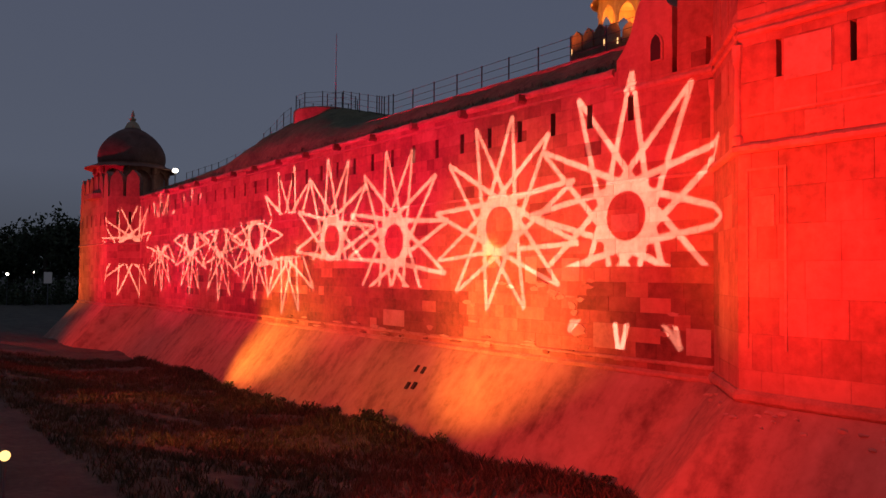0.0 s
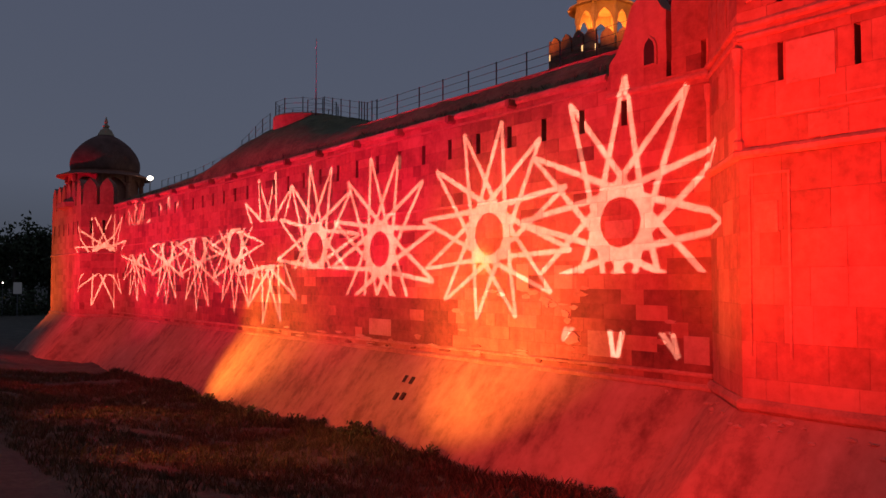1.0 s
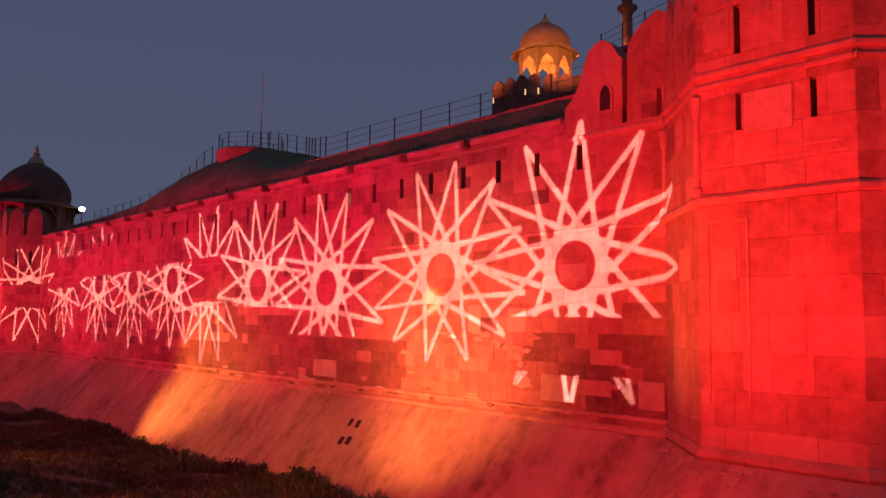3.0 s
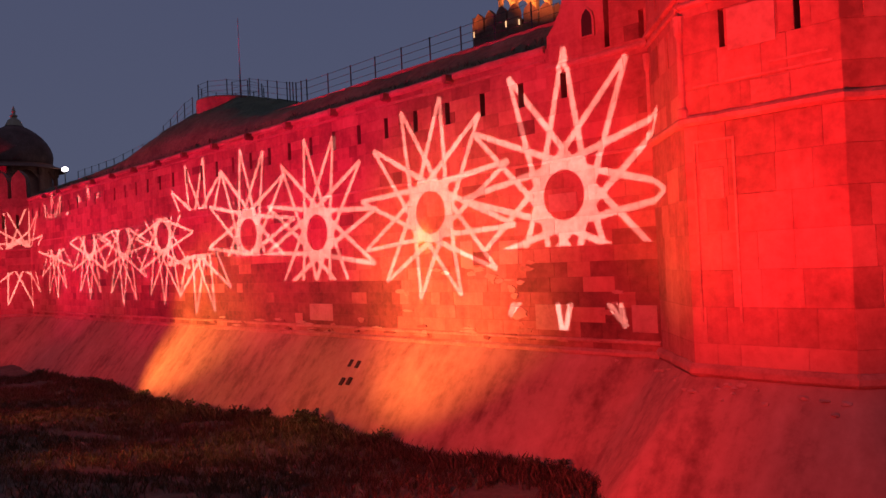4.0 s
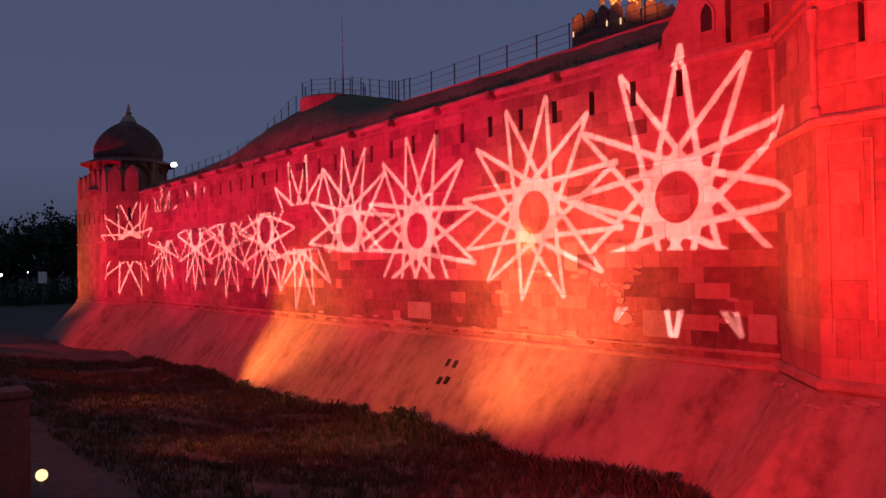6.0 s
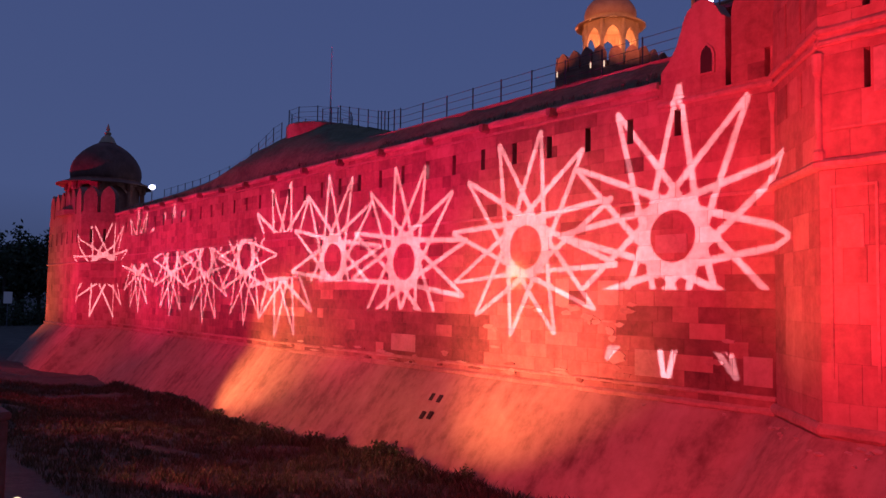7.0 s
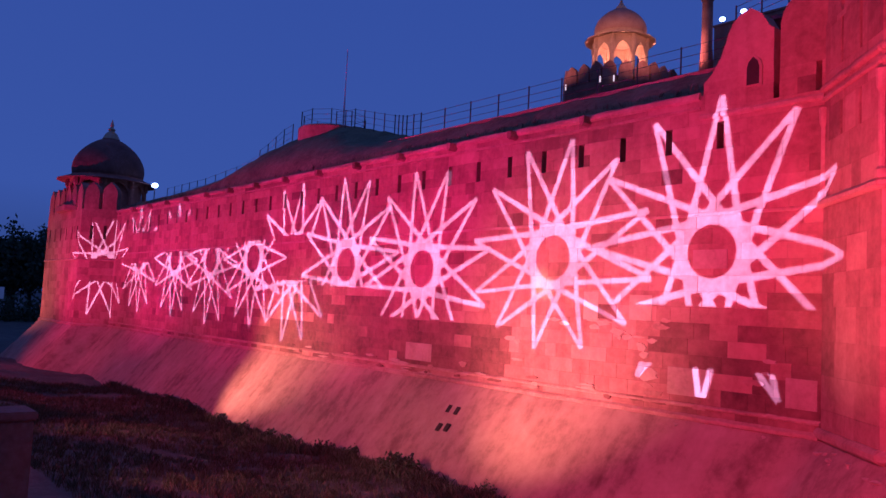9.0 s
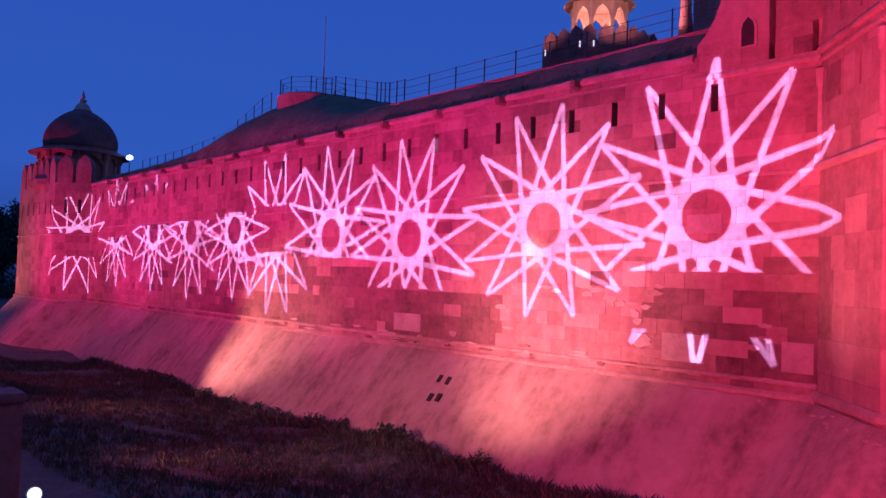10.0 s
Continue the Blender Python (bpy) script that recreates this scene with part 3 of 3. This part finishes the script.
mina = thing("minaret", "slender dark stone minaret with a ringed cap", "minaret")
MC = (-63.5, 99.5)
for nm, prof in (("shaft", [(1.3, -6.0), (1.3, 39.0), (1.0, 42.0), (0.95, 49.0), (1.1, 49.1), (1.1, 49.3)]), ("gallery", [(1.2, 49.3), (1.9, 49.9), (1.9, 50.2), (1.2, 50.3)]), ("lantern", [(1.0, 50.3), (1.0, 51.6), (1.75, 51.8), (1.7, 52.1)]), ("cap", [(1.3, 52.1), (1.25, 52.7), (0.75, 53.4), (0.2, 53.7), (0.05, 54.4)])):
    bm = bmesh.new()
    lathe(bm, [(r * 0.82, z) for r, z in prof], 16, Matrix.Translation((*MC, 0)))
    part(nm, bm, STONE, mina)

spot("pavilion_lamp", (MC[0] - 3.5, MC[1] - 5.0, 37.0), (MC[0], MC[1], 41.5), 13000, (1.0, 0.26, 0.06), 50, 1.0)

# ---- lamps that are seen ----
lamp = thing("street_lamp", "lit white lamp on a short pole by the tower", "lamp")
bm = bmesh.new()
rod(bm, (-94.2, 31.0, 10.5), (-94.2, 31.0, 14.4), 0.06)
part("pole", bm, METAL, lamp)
bm = bmesh.new()
bmesh.ops.create_uvsphere(bm, u_segments=16, v_segments=10, radius=0.36, matrix=Matrix.Translation((-94.2, 31.0, 14.55)) @ Matrix.Diagonal((1.3, 1, 0.8, 1)))
part("globe", bm, WHITE, lamp)

# pier and floodlight at the near side of the moat
pier = thing("stone_pier", "dark squat stone pier on the moat bank", "pier")
bm = bmesh.new()
box(bm, -20.5, -19.4, 1.7, 2.82, -5.6, -1.55)
bmesh.ops.bevel(bm, geom=bm.edges[:], offset=0.05, segments=2, affect="EDGES")
part("shaft", bm, CORE, pier)
bm = bmesh.new()
box(bm, -20.56, -19.34, 1.64, 2.88, -1.55, -1.35)
bmesh.ops.bevel(bm, geom=bm.edges[:], offset=0.04, segments=2, affect="EDGES")
part("cap", bm, CORE, pier)


def ground_light(x, y, z, r, glass, base, label):
    ob = thing("floodlight", label, "floodlight", "floodlights")
    bm = bmesh.new()
    rod(bm, (x, y, base), (x, y, z - r), 0.04)
    part("post", bm, METAL, ob)
    bm = bmesh.new()
    lathe(bm, [(r * 0.5, -r * 1.4), (r * 1.1, -r * 0.2), (r * 1.15, r * 0.1), (r * 1.05, r * 0.12)], 16, Matrix.Translation((x, y, z)) @ pose(0, 0, 0, 90, 0, 75))
    part("housing", bm, METAL, ob)
    bm = bmesh.new()
    bmesh.ops.create_uvsphere(bm, u_segments=16, v_segments=10, radius=r, matrix=Matrix.Translation((x + 0.05, y, z)))
    part("lens", bm, glass, ob)
    return ob


ground_light(-18.8, 2.96, -3.45, 0.145, WARM, -5.3, "lit yellow floodlight on a short post in the grass")
bm = bmesh.new()
prism(bm, [(-18, 9), (-8, 9), (-8, 15.8), (-13.5, 15.2), (-16.0, 13.4), (-18, 12.6)], 31.6, 37.0)
tagged(part("inner_bank", bm, EARTH), "earth bank with steps behind the bastion", "earth bank", kind="structure")

# raised deck on posts behind the end merlon, in dark steel
deck = thing("raised_deck", "dark steel deck on posts behind the end merlon", "platform")
bm = bmesh.new()
box(bm, -18.2, -12.4, 30.0, 31.55, 14.72, 14.88)
part("floor", bm, IRON, deck)
for x in (-18.0, -16.9, -14.8, -12.8):
    bm = bmesh.new()
    rod(bm, (x, 30.6, 11.6), (x, 30.6, 14.72), 0.055)
    part("post", bm, IRON, deck)
railing([(-18.1, 30.2, 14.88), (-14.4, 30.2, 15.5)], 0.95, 1.4, 3, "dark iron stair railing on the raised deck")

# terrace of the gate far behind, with two lamps on its edge
bm = bmesh.new()
box(bm, -59.3, -44, 94.6, 104, -6.5, 42.6)
box(bm, -59.45, -43.9, 94.45, 104.1, 42.604, 42.9)
tagged(part("gate_terrace", bm, STONE), "high flat-roofed sandstone block of the gate behind the wall", "terrace", kind="structure")
for x, z in ((-58.3, 43.7), (-55.1, 44.0)):
    ob = thing("terrace_lamp", "lit white lamp on a short stem at the gate terrace edge", "lamp", "terrace lamps")
    bm = bmesh.new()
    rod(bm, (x, 95, 42.9), (x, 95, z - 0.15), 0.06)
    part("stem", bm, IRON, ob)
    bm = bmesh.new()
    bmesh.ops.create_uvsphere(bm, u_segments=16, v_segments=10, radius=0.36, matrix=Matrix.Translation((x, 95, z)) @ Matrix.Diagonal((1.25, 1, 0.85, 1)))
    part("globe", bm, WHITE, ob)

# four drain holes in the talus: solid blocks, their inner shade given by near-black colour
for hx, hy, hz in ((-30.55, 24.88, -3.62), (-29.9, 24.86, -3.64), (-30.42, 24.15, -4.49), (-29.86, 24.2, -4.43)):
    bm = bmesh.new()
    box(bm, -0.13, 0.13, -0.06, 0.25, -0.22, 0.22, Matrix.Translation((hx, hy, hz)) @ pose(0, 0, 0, -39, 0, 0))
    part("drain_hole_shade", bm, HOLE_SHADE, talus)

# worn and broken stones and remnants of plaster low on the wall
worn_rng = random.Random(3)


def remnant(x, z, w, h, proud, mat):
    """A ragged flake of plaster or a broken stone face."""
    bm = bmesh.new()
    n = worn_rng.randint(7, 13)
    ring = [(x + w * math.cos(2 * math.pi * i / n) * worn_rng.uniform(0.55, 1.1), z + h * math.sin(2 * math.pi * i / n) * worn_rng.uniform(0.5, 1.1)) for i in range(n)]
    prism(bm, ring, Y - proud, Y + 0.04)
    bmesh.ops.recalc_face_normals(bm, faces=bm.faces)
    return part("patch_stone", bm, mat, wall_main)


for k in range(16):
    remnant(worn_rng.uniform(-31, -13.9), worn_rng.uniform(-1.7, 1.6), worn_rng.uniform(0.15, 0.55), worn_rng.uniform(0.08, 0.2), worn_rng.uniform(0.02, 0.06), worn_rng.choice((PATCH, TRIM, TRIM)))
for k in range(14):
    u = worn_rng.random()
    remnant(-22.2 + 3.0 * u + worn_rng.gauss(0, 0.2), 1.35 - 1.1 * u + worn_rng.gauss(0, 0.14), worn_rng.uniform(0.12, 0.45), worn_rng.uniform(0.06, 0.2), worn_rng.uniform(0.03, 0.07), PATCH)
for k in range(40):
    remnant(worn_rng.uniform(-50, -13), worn_rng.uniform(-2.1, -1.5), worn_rng.uniform(0.2, 0.8), worn_rng.uniform(0.05, 0.14), worn_rng.uniform(0.06, 0.13), worn_rng.choice((PATCH, TRIM, DARKER)))
remnant(-19.2, -0.8, 0.5, 0.32, 0.05, PATCH)

# loose rubble on the battered foot round the bastion
for k in range(26):
    d = 0.22 + abs(worn_rng.gauss(0, 0.22))
    line = offset_line(BASE, d)
    seg = worn_rng.choice((4, 5, 5, 6, 6))
    (ax, ay), (bx, by) = line[seg], line[seg + 1]
    u = worn_rng.uniform(0.9, 1.0) if seg == 4 else worn_rng.random()
    x, y, z = ax + (bx - ax) * u, ay + (by - ay) * u, Z_MOULD - 0.02 - 5.06 * (d - 0.1) / 4.14
    ob = thing("loose_stone", "broken pale piece of stone lying on the sloping wall base", "stone", "loose stones")
    bm = bmesh.new()
    bmesh.ops.create_icosphere(bm, subdivisions=1, radius=worn_rng.uniform(0.05, 0.13), matrix=Matrix.Translation((x, y, z + 0.02)) @ Matrix.Diagonal((1.4, 0.9, 0.6, 1)))
    for v in bm.verts:
        v.co += Vector((worn_rng.gauss(0, 0.02), worn_rng.gauss(0, 0.02), worn_rng.gauss(0, 0.02)))
    part("lump", bm, PATCH, ob)

# distance: road lamps, a notice and dark trees beyond the tower
for x, y, z, r in ((-180, 23.5, 1.0, 0.3), (-182, 41, 3.2, 0.28), (-190, 30.0, 1.4, 0.15)):
    ground_light(x, y, z, r, WHITE, -5.6, "distant white road lamp")
sign = thing("notice_board", "pale notice board far along the road, its lamplight given by a faint glow", "sign")
bm = bmesh.new()
box(bm, -180.05, -179.95, 30.4, 32.0, -0.9, 1.5)
# faint emission replaces the street lamp's light on the board
part("board", bm, glow("board_painted_glow", (0.4, 0.4, 0.42), 0.06), sign)
bm = bmesh.new()
rod(bm, (-180, 31.2, -5.8), (-180, 31.2, -0.9), 0.08)
part("post", bm, METAL, sign)


def tree(x, y, base, h, seed):
    r = random.Random(seed)
    ob = thing("tree", "dark leafy tree beyond the fort at dusk", "tree", "distant trees")
    bm = bmesh.new()
    m = Matrix.Translation((x, y, base))
    lathe(bm, [(h * 0.035, 0), (h * 0.022, h * 0.3), (h * 0.012, h * 0.7)], 8, m)
    ends = []
    for k in range(9):
        a, e = r.uniform(0, 6.28), r.uniform(0.3, 1.1)
        p = Vector((x, y, base + h * r.uniform(0.12, 0.6)))
        q = p + Vector((math.cos(a) * math.cos(e), math.sin(a) * math.cos(e), math.sin(e))) * h * r.uniform(0.25, 0.45)
        rod(bm, p, q, h * 0.008, 5)
        ends.append(q)
    part("trunk", bm, BARK, ob)
    verts, faces = [], []
    for k in range(70):
        c = r.choice(ends) + Vector((r.gauss(0, h * 0.09), r.gauss(0, h * 0.09), r.gauss(0, h * 0.07)))
        for _ in range(26):
            p = c + Vector((r.gauss(0, h * 0.045), r.gauss(0, h * 0.045), r.gauss(0, h * 0.035)))
            d1 = Vector((r.gauss(0, 1), r.gauss(0, 1), r.gauss(0, 1))).normalized() * h * r.uniform(0.018, 0.035)
            d2 = d1.cross(Vector((r.gauss(0, 1), r.gauss(0, 1), r.gauss(0, 1)))).normalized() * h * 0.014
            b = len(verts)
            verts += [p - d1, p + d2, p + d1, p - d2]
            faces.append((b, b + 1, b + 2, b + 3))
    me = bpy.data.meshes.new("crown")
    me.from_pydata(verts, [], faces)
    me.materials.append(LEAF)
    crown = new("crown", me)
    crown.parent = ob
    return ob


tree_rng = random.Random(11)
for k in range(24):
    tree(-200 - tree_rng.uniform(0, 40), -8 + k * 3.2 + tree_rng.uniform(-1, 1), -6.2, (22.0 if 11 < k < 21 else 17.5) + tree_rng.uniform(-2.5, 3.5), k)

# scrub under the far trees
bush_rng = random.Random(21)
verts, faces = [], []
for _ in range(9000):
    p = Vector((bush_rng.uniform(-205, -190), bush_rng.uniform(-15, 75), -6 + abs(bush_rng.gauss(0, 2.6))))
    d1 = Vector((bush_rng.gauss(0, 1), bush_rng.gauss(0, 1), bush_rng.gauss(0, 1))).normalized() * bush_rng.uniform(0.25, 0.6)
    d2 = d1.cross(Vector((bush_rng.gauss(0, 1), bush_rng.gauss(0, 1), bush_rng.gauss(0, 1)))).normalized() * 0.3
    b = len(verts)
    verts += [p - d1, p + d2, p + d1, p - d2]
    faces.append((b, b + 1, b + 2, b + 3))
me = bpy.data.meshes.new("scrub")
me.from_pydata(verts, [], faces)
me.materials.append(LEAF)
tagged(new("scrub", me), "dark scrub below the distant trees", "bushes", kind="stuff")

# low shrubs where the grass meets the talus
def shrub(x, y, z, size, seed):
    r = random.Random(seed)
    ob = thing("shrub", "small dark shrub at the foot of the sloping wall base", "shrub", "shrubs at the wall base")
    bm = bmesh.new()
    ends = []
    for _ in range(7):
        a, e = r.uniform(0, 6.28), r.uniform(0.5, 1.4)
        q = Vector((x + math.cos(a) * math.cos(e) * size, y + math.sin(a) * math.cos(e) * size, z + math.sin(e) * size))
        rod(bm, (x, y, z - 0.1), q, 0.012, 5)
        ends.append(q)
    part("stem", bm, BARK, ob)
    vs, fs = [], []
    for _ in range(150):
        p = Vector((x, y, z + size * 0.2)).lerp(r.choice(ends), r.uniform(0.3, 1.05)) + Vector((r.gauss(0, 1), r.gauss(0, 1), r.gauss(0, 1))) * size * 0.13
        d1 = Vector((r.gauss(0, 1), r.gauss(0, 1), r.gauss(0, 1))).normalized() * size * 0.13
        d2 = d1.cross(Vector((r.gauss(0, 1), r.gauss(0, 1), r.gauss(0, 1)))).normalized() * size * 0.07
        b = len(vs)
        vs += [p - d1, p + d2, p + d1, p - d2]
        fs.append((b, b + 1, b + 2, b + 3))
    me = bpy.data.meshes.new("leaves")
    me.from_pydata(vs, [], fs)
    me.materials.append(LEAF)
    new("foliage", me).parent = ob


shrub_rng = random.Random(9)
for k in range(34):
    x = shrub_rng.uniform(-62, -9)
    y = 21.9 + shrub_rng.gauss(0, 0.3)
    shrub(x, y, ground_height(x, y), shrub_rng.uniform(0.35, 0.8), 100 + k)

# dry grass tufts on the moat floor and along the rampart
grass_rng = random.Random(5)
verts, faces = [], []


def tuft(x, y, z, size, blades):
    for _ in range(blades):
        a, lean = grass_rng.uniform(0, 6.28), grass_rng.uniform(0.1, 0.7)
        px, py = x + grass_rng.gauss(0, size * 0.3), y + grass_rng.gauss(0, size * 0.3)
        hgt = size * grass_rng.uniform(0.5, 1.2)
        w = size * 0.045
        b = len(verts)
        dx, dy = math.cos(a), math.sin(a)
        verts.extend([(px - dy * w, py + dx * w, z - 0.03), (px + dy * w, py - dx * w, z - 0.03),
                      (px + dx * hgt * lean * 0.4 + dy * w * 0.6, py + dy * hgt * lean * 0.4 - dx * w * 0.6, z + hgt * 0.6),
                      (px + dx * hgt * lean, py + dy * hgt * lean, z + hgt)])
        faces.extend([(b, b + 1, b + 2), (b, b + 2, b + 3)])


for _ in range(16000):
    x, y = grass_rng.uniform(-75, -4), 22.5 - 16.5 * grass_rng.random() ** 1.3
    if noise.noise(Vector((x * 0.25, y * 0.25, 5))) > -0.45:
        tuft(x, y, ground_height(x, y), grass_rng.uniform(0.15, 0.4), 7)
for _ in range(1600):
    x = grass_rng.uniform(-75, -6)
    y = 21.6 + grass_rng.gauss(0, 0.35)
    tuft(x, y, ground_height(x, y), grass_rng.uniform(0.25, 0.6), 10)
for _ in range(1500):
    x = grass_rng.uniform(-90, -17)
    tuft(x, Y + 0.5 + abs(grass_rng.gauss(0, 0.5)), 10.85 + grass_rng.uniform(0, 0.3), grass_rng.uniform(0.12, 0.3), 5)
me = bpy.data.meshes.new("grass")
me.from_pydata(verts, [], faces)
me.materials.append(GRASS)
tagged(new("grass", me), "dry rough grass tufts on the moat floor and rampart", "grass", kind="stuff")

# ---- projectors with cut slides ----
from mathutils.geometry import delaunay_2d_cdt

STARS = [  # centre x, centre z, radius, turn, heights between which it shows
    (-16.45, 4.28, 6.2, 3.0, [(2.12, 20), (-1.45, -0.3)]),
    (-24.85, 4.17, 5.7, 10.0, [(-9, 20)], 1.0, 0.72),
    (-34.9, 3.72, 5.8, 20.0, [(0.9, 20)]),
    (-42.95, 4.05, 5.8, 23.0, [(2.6, 20)]),
    (-50.05, 4.26, 5.8, 10.0, [(-9, 3.0), (6.3, 20)]),
    (-56.4, 4.69, 5.4, 0.0, [(-9, 6.1)], 0.75),
    (-64.4, 4.7, 5.6, 5.0, [(-9, 5.7)], 0.75),
    (-72.7, 4.9, 5.4, 2.0, [(-9, 5.6), (8.9, 20)], 0.75),
    (-82.6, 5.1, 5.5, 25.0, [(-9, 4.7), (7.9, 20)], 0.75),
    (-92.4, 4.6, 6.2, 14.0, [(-9, 2.6), (5.3, 9.6)], 0.75),
]


def clip_band(poly, lo, hi):
    """A polygon in x and z cut to lo < z < hi."""
    for sign, lim in ((1, lo), (-1, -hi)):
        out = []
        for a, b in zip(poly, poly[1:] + poly[:1]):
            ia, ib = sign * a[1] >= lim, sign * b[1] >= lim
            if ia:
                out.append(a)
            if ia != ib:
                u = (sign * lim - a[1]) / (b[1] - a[1])
                out.append((a[0] + (b[0] - a[0]) * u, sign * lim))
        poly = out
        if len(poly) < 3:
            return []
    return poly


def star_bars(cx, cz, r_tip, turn, bands, fine=1.0, low=1.0):
    """Twelve points, each of two bars that run from the tip to the ring round the open middle."""
    polys, n, r_in = [], 12, 1.26
    lean = math.asin(r_in / r_tip)
    reach = math.sqrt(r_tip ** 2 - r_in ** 2) + 0.55
    for i in range(n):
        a = radians(turn) + 2 * math.pi * i / n
        ax, az = r_tip * math.sin(a), r_tip * math.cos(a)
        for side in (-1, 1):
            b = a + math.pi + side * lean
            ux, uz = math.sin(b), math.cos(b)
            px, pz = uz * side, -ux * side
            polys.append([(ax + px * w + ux * d, az + pz * w + uz * d) for w, d in ((-0.11 * fine, 0.0), (0.12 * fine, 0.0), (0.18 * fine, reach), (-0.14 * fine, reach))])
    for i in range(24):
        a0, a1 = 2 * math.pi * i / 24, 2 * math.pi * (i + 1.0) / 24
        polys.append([(r * math.sin(a), r * math.cos(a)) for r, a in ((1.08, a0), (1.62, a0), (1.62, a1), (1.08, a1))])
    out = []
    for lo, hi in bands:
        for p in polys:
            q = clip_band([(cx + x, cz + (z if z > -1.1 else -1.1 + (z + 1.1) * low)) for x, z in p], lo, hi)
            if q:
                out.append(q)
    return out


def projector(x, y, z, stars, watts, cone):
    """A lamp box whose front plate is cut with the stars it throws on the wall."""
    gap = 0.25
    k = gap / (Y - y)
    polys = [[((px - x) * k, (pz - z) * k) for px, pz in p] for s in stars for p in star_bars(*s)]
    hw, lo, hi = 0.75, -0.2, 0.3
    verts = [Vector(v) for v in ((-hw, lo), (hw, lo), (hw, hi), (-hw, hi))]
    faces = [[0, 1, 2, 3]]
    for p in polys:
        faces.append(list(range(len(verts), len(verts) + len(p))))
        verts += [Vector(v) for v in p]
    v2, _, f2, _, _, _ = delaunay_2d_cdt(verts, [], faces, 0, 1e-6)
    mid = np.array([[sum(v2[i].x for i in f) / len(f), sum(v2[i].y for i in f) / len(f)] for f in f2])
    cut = np.zeros(len(mid), bool)
    for p in polys:
        inside = [np.ones(len(mid), bool), np.ones(len(mid), bool)]
        for a, b in zip(p, p[1:] + p[:1]):
            side = (b[0] - a[0]) * (mid[:, 1] - a[1]) - (b[1] - a[1]) * (mid[:, 0] - a[0])
            inside[0] &= side > -1e-9
            inside[1] &= side < 1e-9
        cut |= inside[0] | inside[1]
    ob = thing("projector", "dark metal projector box with a cut star slide", "projector", "projectors facing the wall")
    at = Matrix.Translation((x, y, z))
    bm = bmesh.new()
    vs = [bm.verts.new(at @ Vector((v.x, gap, v.y))) for v in v2]
    for f, gone in zip(f2, cut):
        if not gone:
            bm.faces.new([vs[i] for i in f])
    part("slide", bm, IRON, ob)
    bm = bmesh.new()
    for b in ((-hw, -hw + 0.02, -0.2, gap, lo, hi), (hw - 0.02, hw, -0.2, gap, lo, hi), (-hw, hw, -0.2, gap, lo - 0.02, lo), (-hw, hw, -0.2, gap, hi, hi + 0.02), (-hw, hw, -0.22, -0.2, lo, hi)):
        box(bm, *b, at)
    part("housing", bm, METAL, ob)
    bm = bmesh.new()
    rod(bm, (x, y, ground_height(x, y)), (x, y, z + lo - 0.02), 0.08)
    part("stand", bm, METAL, ob)
    spot("projector_lamp", (x, y, z), (x, y + 10, z + 0.6), watts, (1.0, 0.67, 0.60), cone, 0.0, 0.0004)
    return ob


projector(-25, -6.0, 3.5, STARS[:3], 135000, 66)
projector(-49.5, -2.0, 3.5, STARS[3:6], 110000, 60)
projector(-80, -2.0, 3.5, STARS[6:], 110000, 86)

# ---- stones of the walls, last ----
JOINT = 0.0035
# zones of darker blocks; the last paints the shade beside the bastion corner
DARK_ZONES = [(-62, -46, -1.9, 0.4, 0.9), (-47, -37.6, -1.7, 2.2, 0.97), (-40.3, -27.3, -1.7, 0.9, 0.97), (-19.5, -15.0, -0.2, 1.1, 0.97), (-15.2, -11.6, -1.9, 2.3, 0.97)]
far_boxes = {}
near_count = {}
shared = {}


def lay(verts, faces, m, a, b, c, d):
    j, out = JOINT, rng.uniform(0.0, 0.012)
    e = 0.008
    base = len(verts)
    pts = [(a + j, 0.03, c + j), (b - j, 0.03, c + j), (b - j, 0.03, d - j), (a + j, 0.03, d - j),
           (a + j, e - out, c + j), (b - j, e - out, c + j), (b - j, e - out, d - j), (a + j, e - out, d - j),
           (a + j + e, -out, c + j + e), (b - j - e, -out, c + j + e), (b - j - e, -out, d - j - e), (a + j + e, -out, d - j - e)]
    verts += [m @ Vector(p) for p in pts]
    for k in (0, 4):
        for i in range(4):
            n = (i + 1) % 4
            faces.append((base + k + i, base + k + n, base + k + 4 + n, base + k + 4 + i))
    faces.append((base + 8, base + 9, base + 10, base + 11))


def raw(name, verts, faces, parent, material, origin=None):
    me = bpy.data.meshes.new(name)
    me.from_pydata(verts, [], faces)
    me.materials.append(material)
    ob = new(name, me)
    ob.parent = parent
    return ob


for wall, m, a, b, c, d, near in STONES:
    place = m @ Vector(((a + b) / 2, 0, 0))
    mid = (c + d) / 2
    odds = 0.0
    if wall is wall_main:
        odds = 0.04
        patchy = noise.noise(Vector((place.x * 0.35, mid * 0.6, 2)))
        for x0, x1, z0, z1, share in DARK_ZONES:
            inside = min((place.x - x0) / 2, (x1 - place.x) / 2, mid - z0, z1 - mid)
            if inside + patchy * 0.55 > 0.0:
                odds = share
    mat = DARKER if rng.random() < odds else STONE
    close = near and (wall is not wall_main or (m @ Vector((a, 0, 0))).x > -24) and near_count.get(wall, 0) < 300
    if close:
        near_count[wall] = near_count.get(wall, 0) + 1
        vs, fs = [], []
        lay(vs, fs, m, a, b, c, d)
        raw("stone_block", vs, fs, wall, mat)
    else:
        vs, fs = far_boxes.setdefault((wall, mat), ([], []))
        lay(vs, fs, m, a, b, c, d)
for (wall, mat), (vs, fs) in far_boxes.items():
    tagged(raw("stonework", vs, fs, wall, mat), kind="stuff")
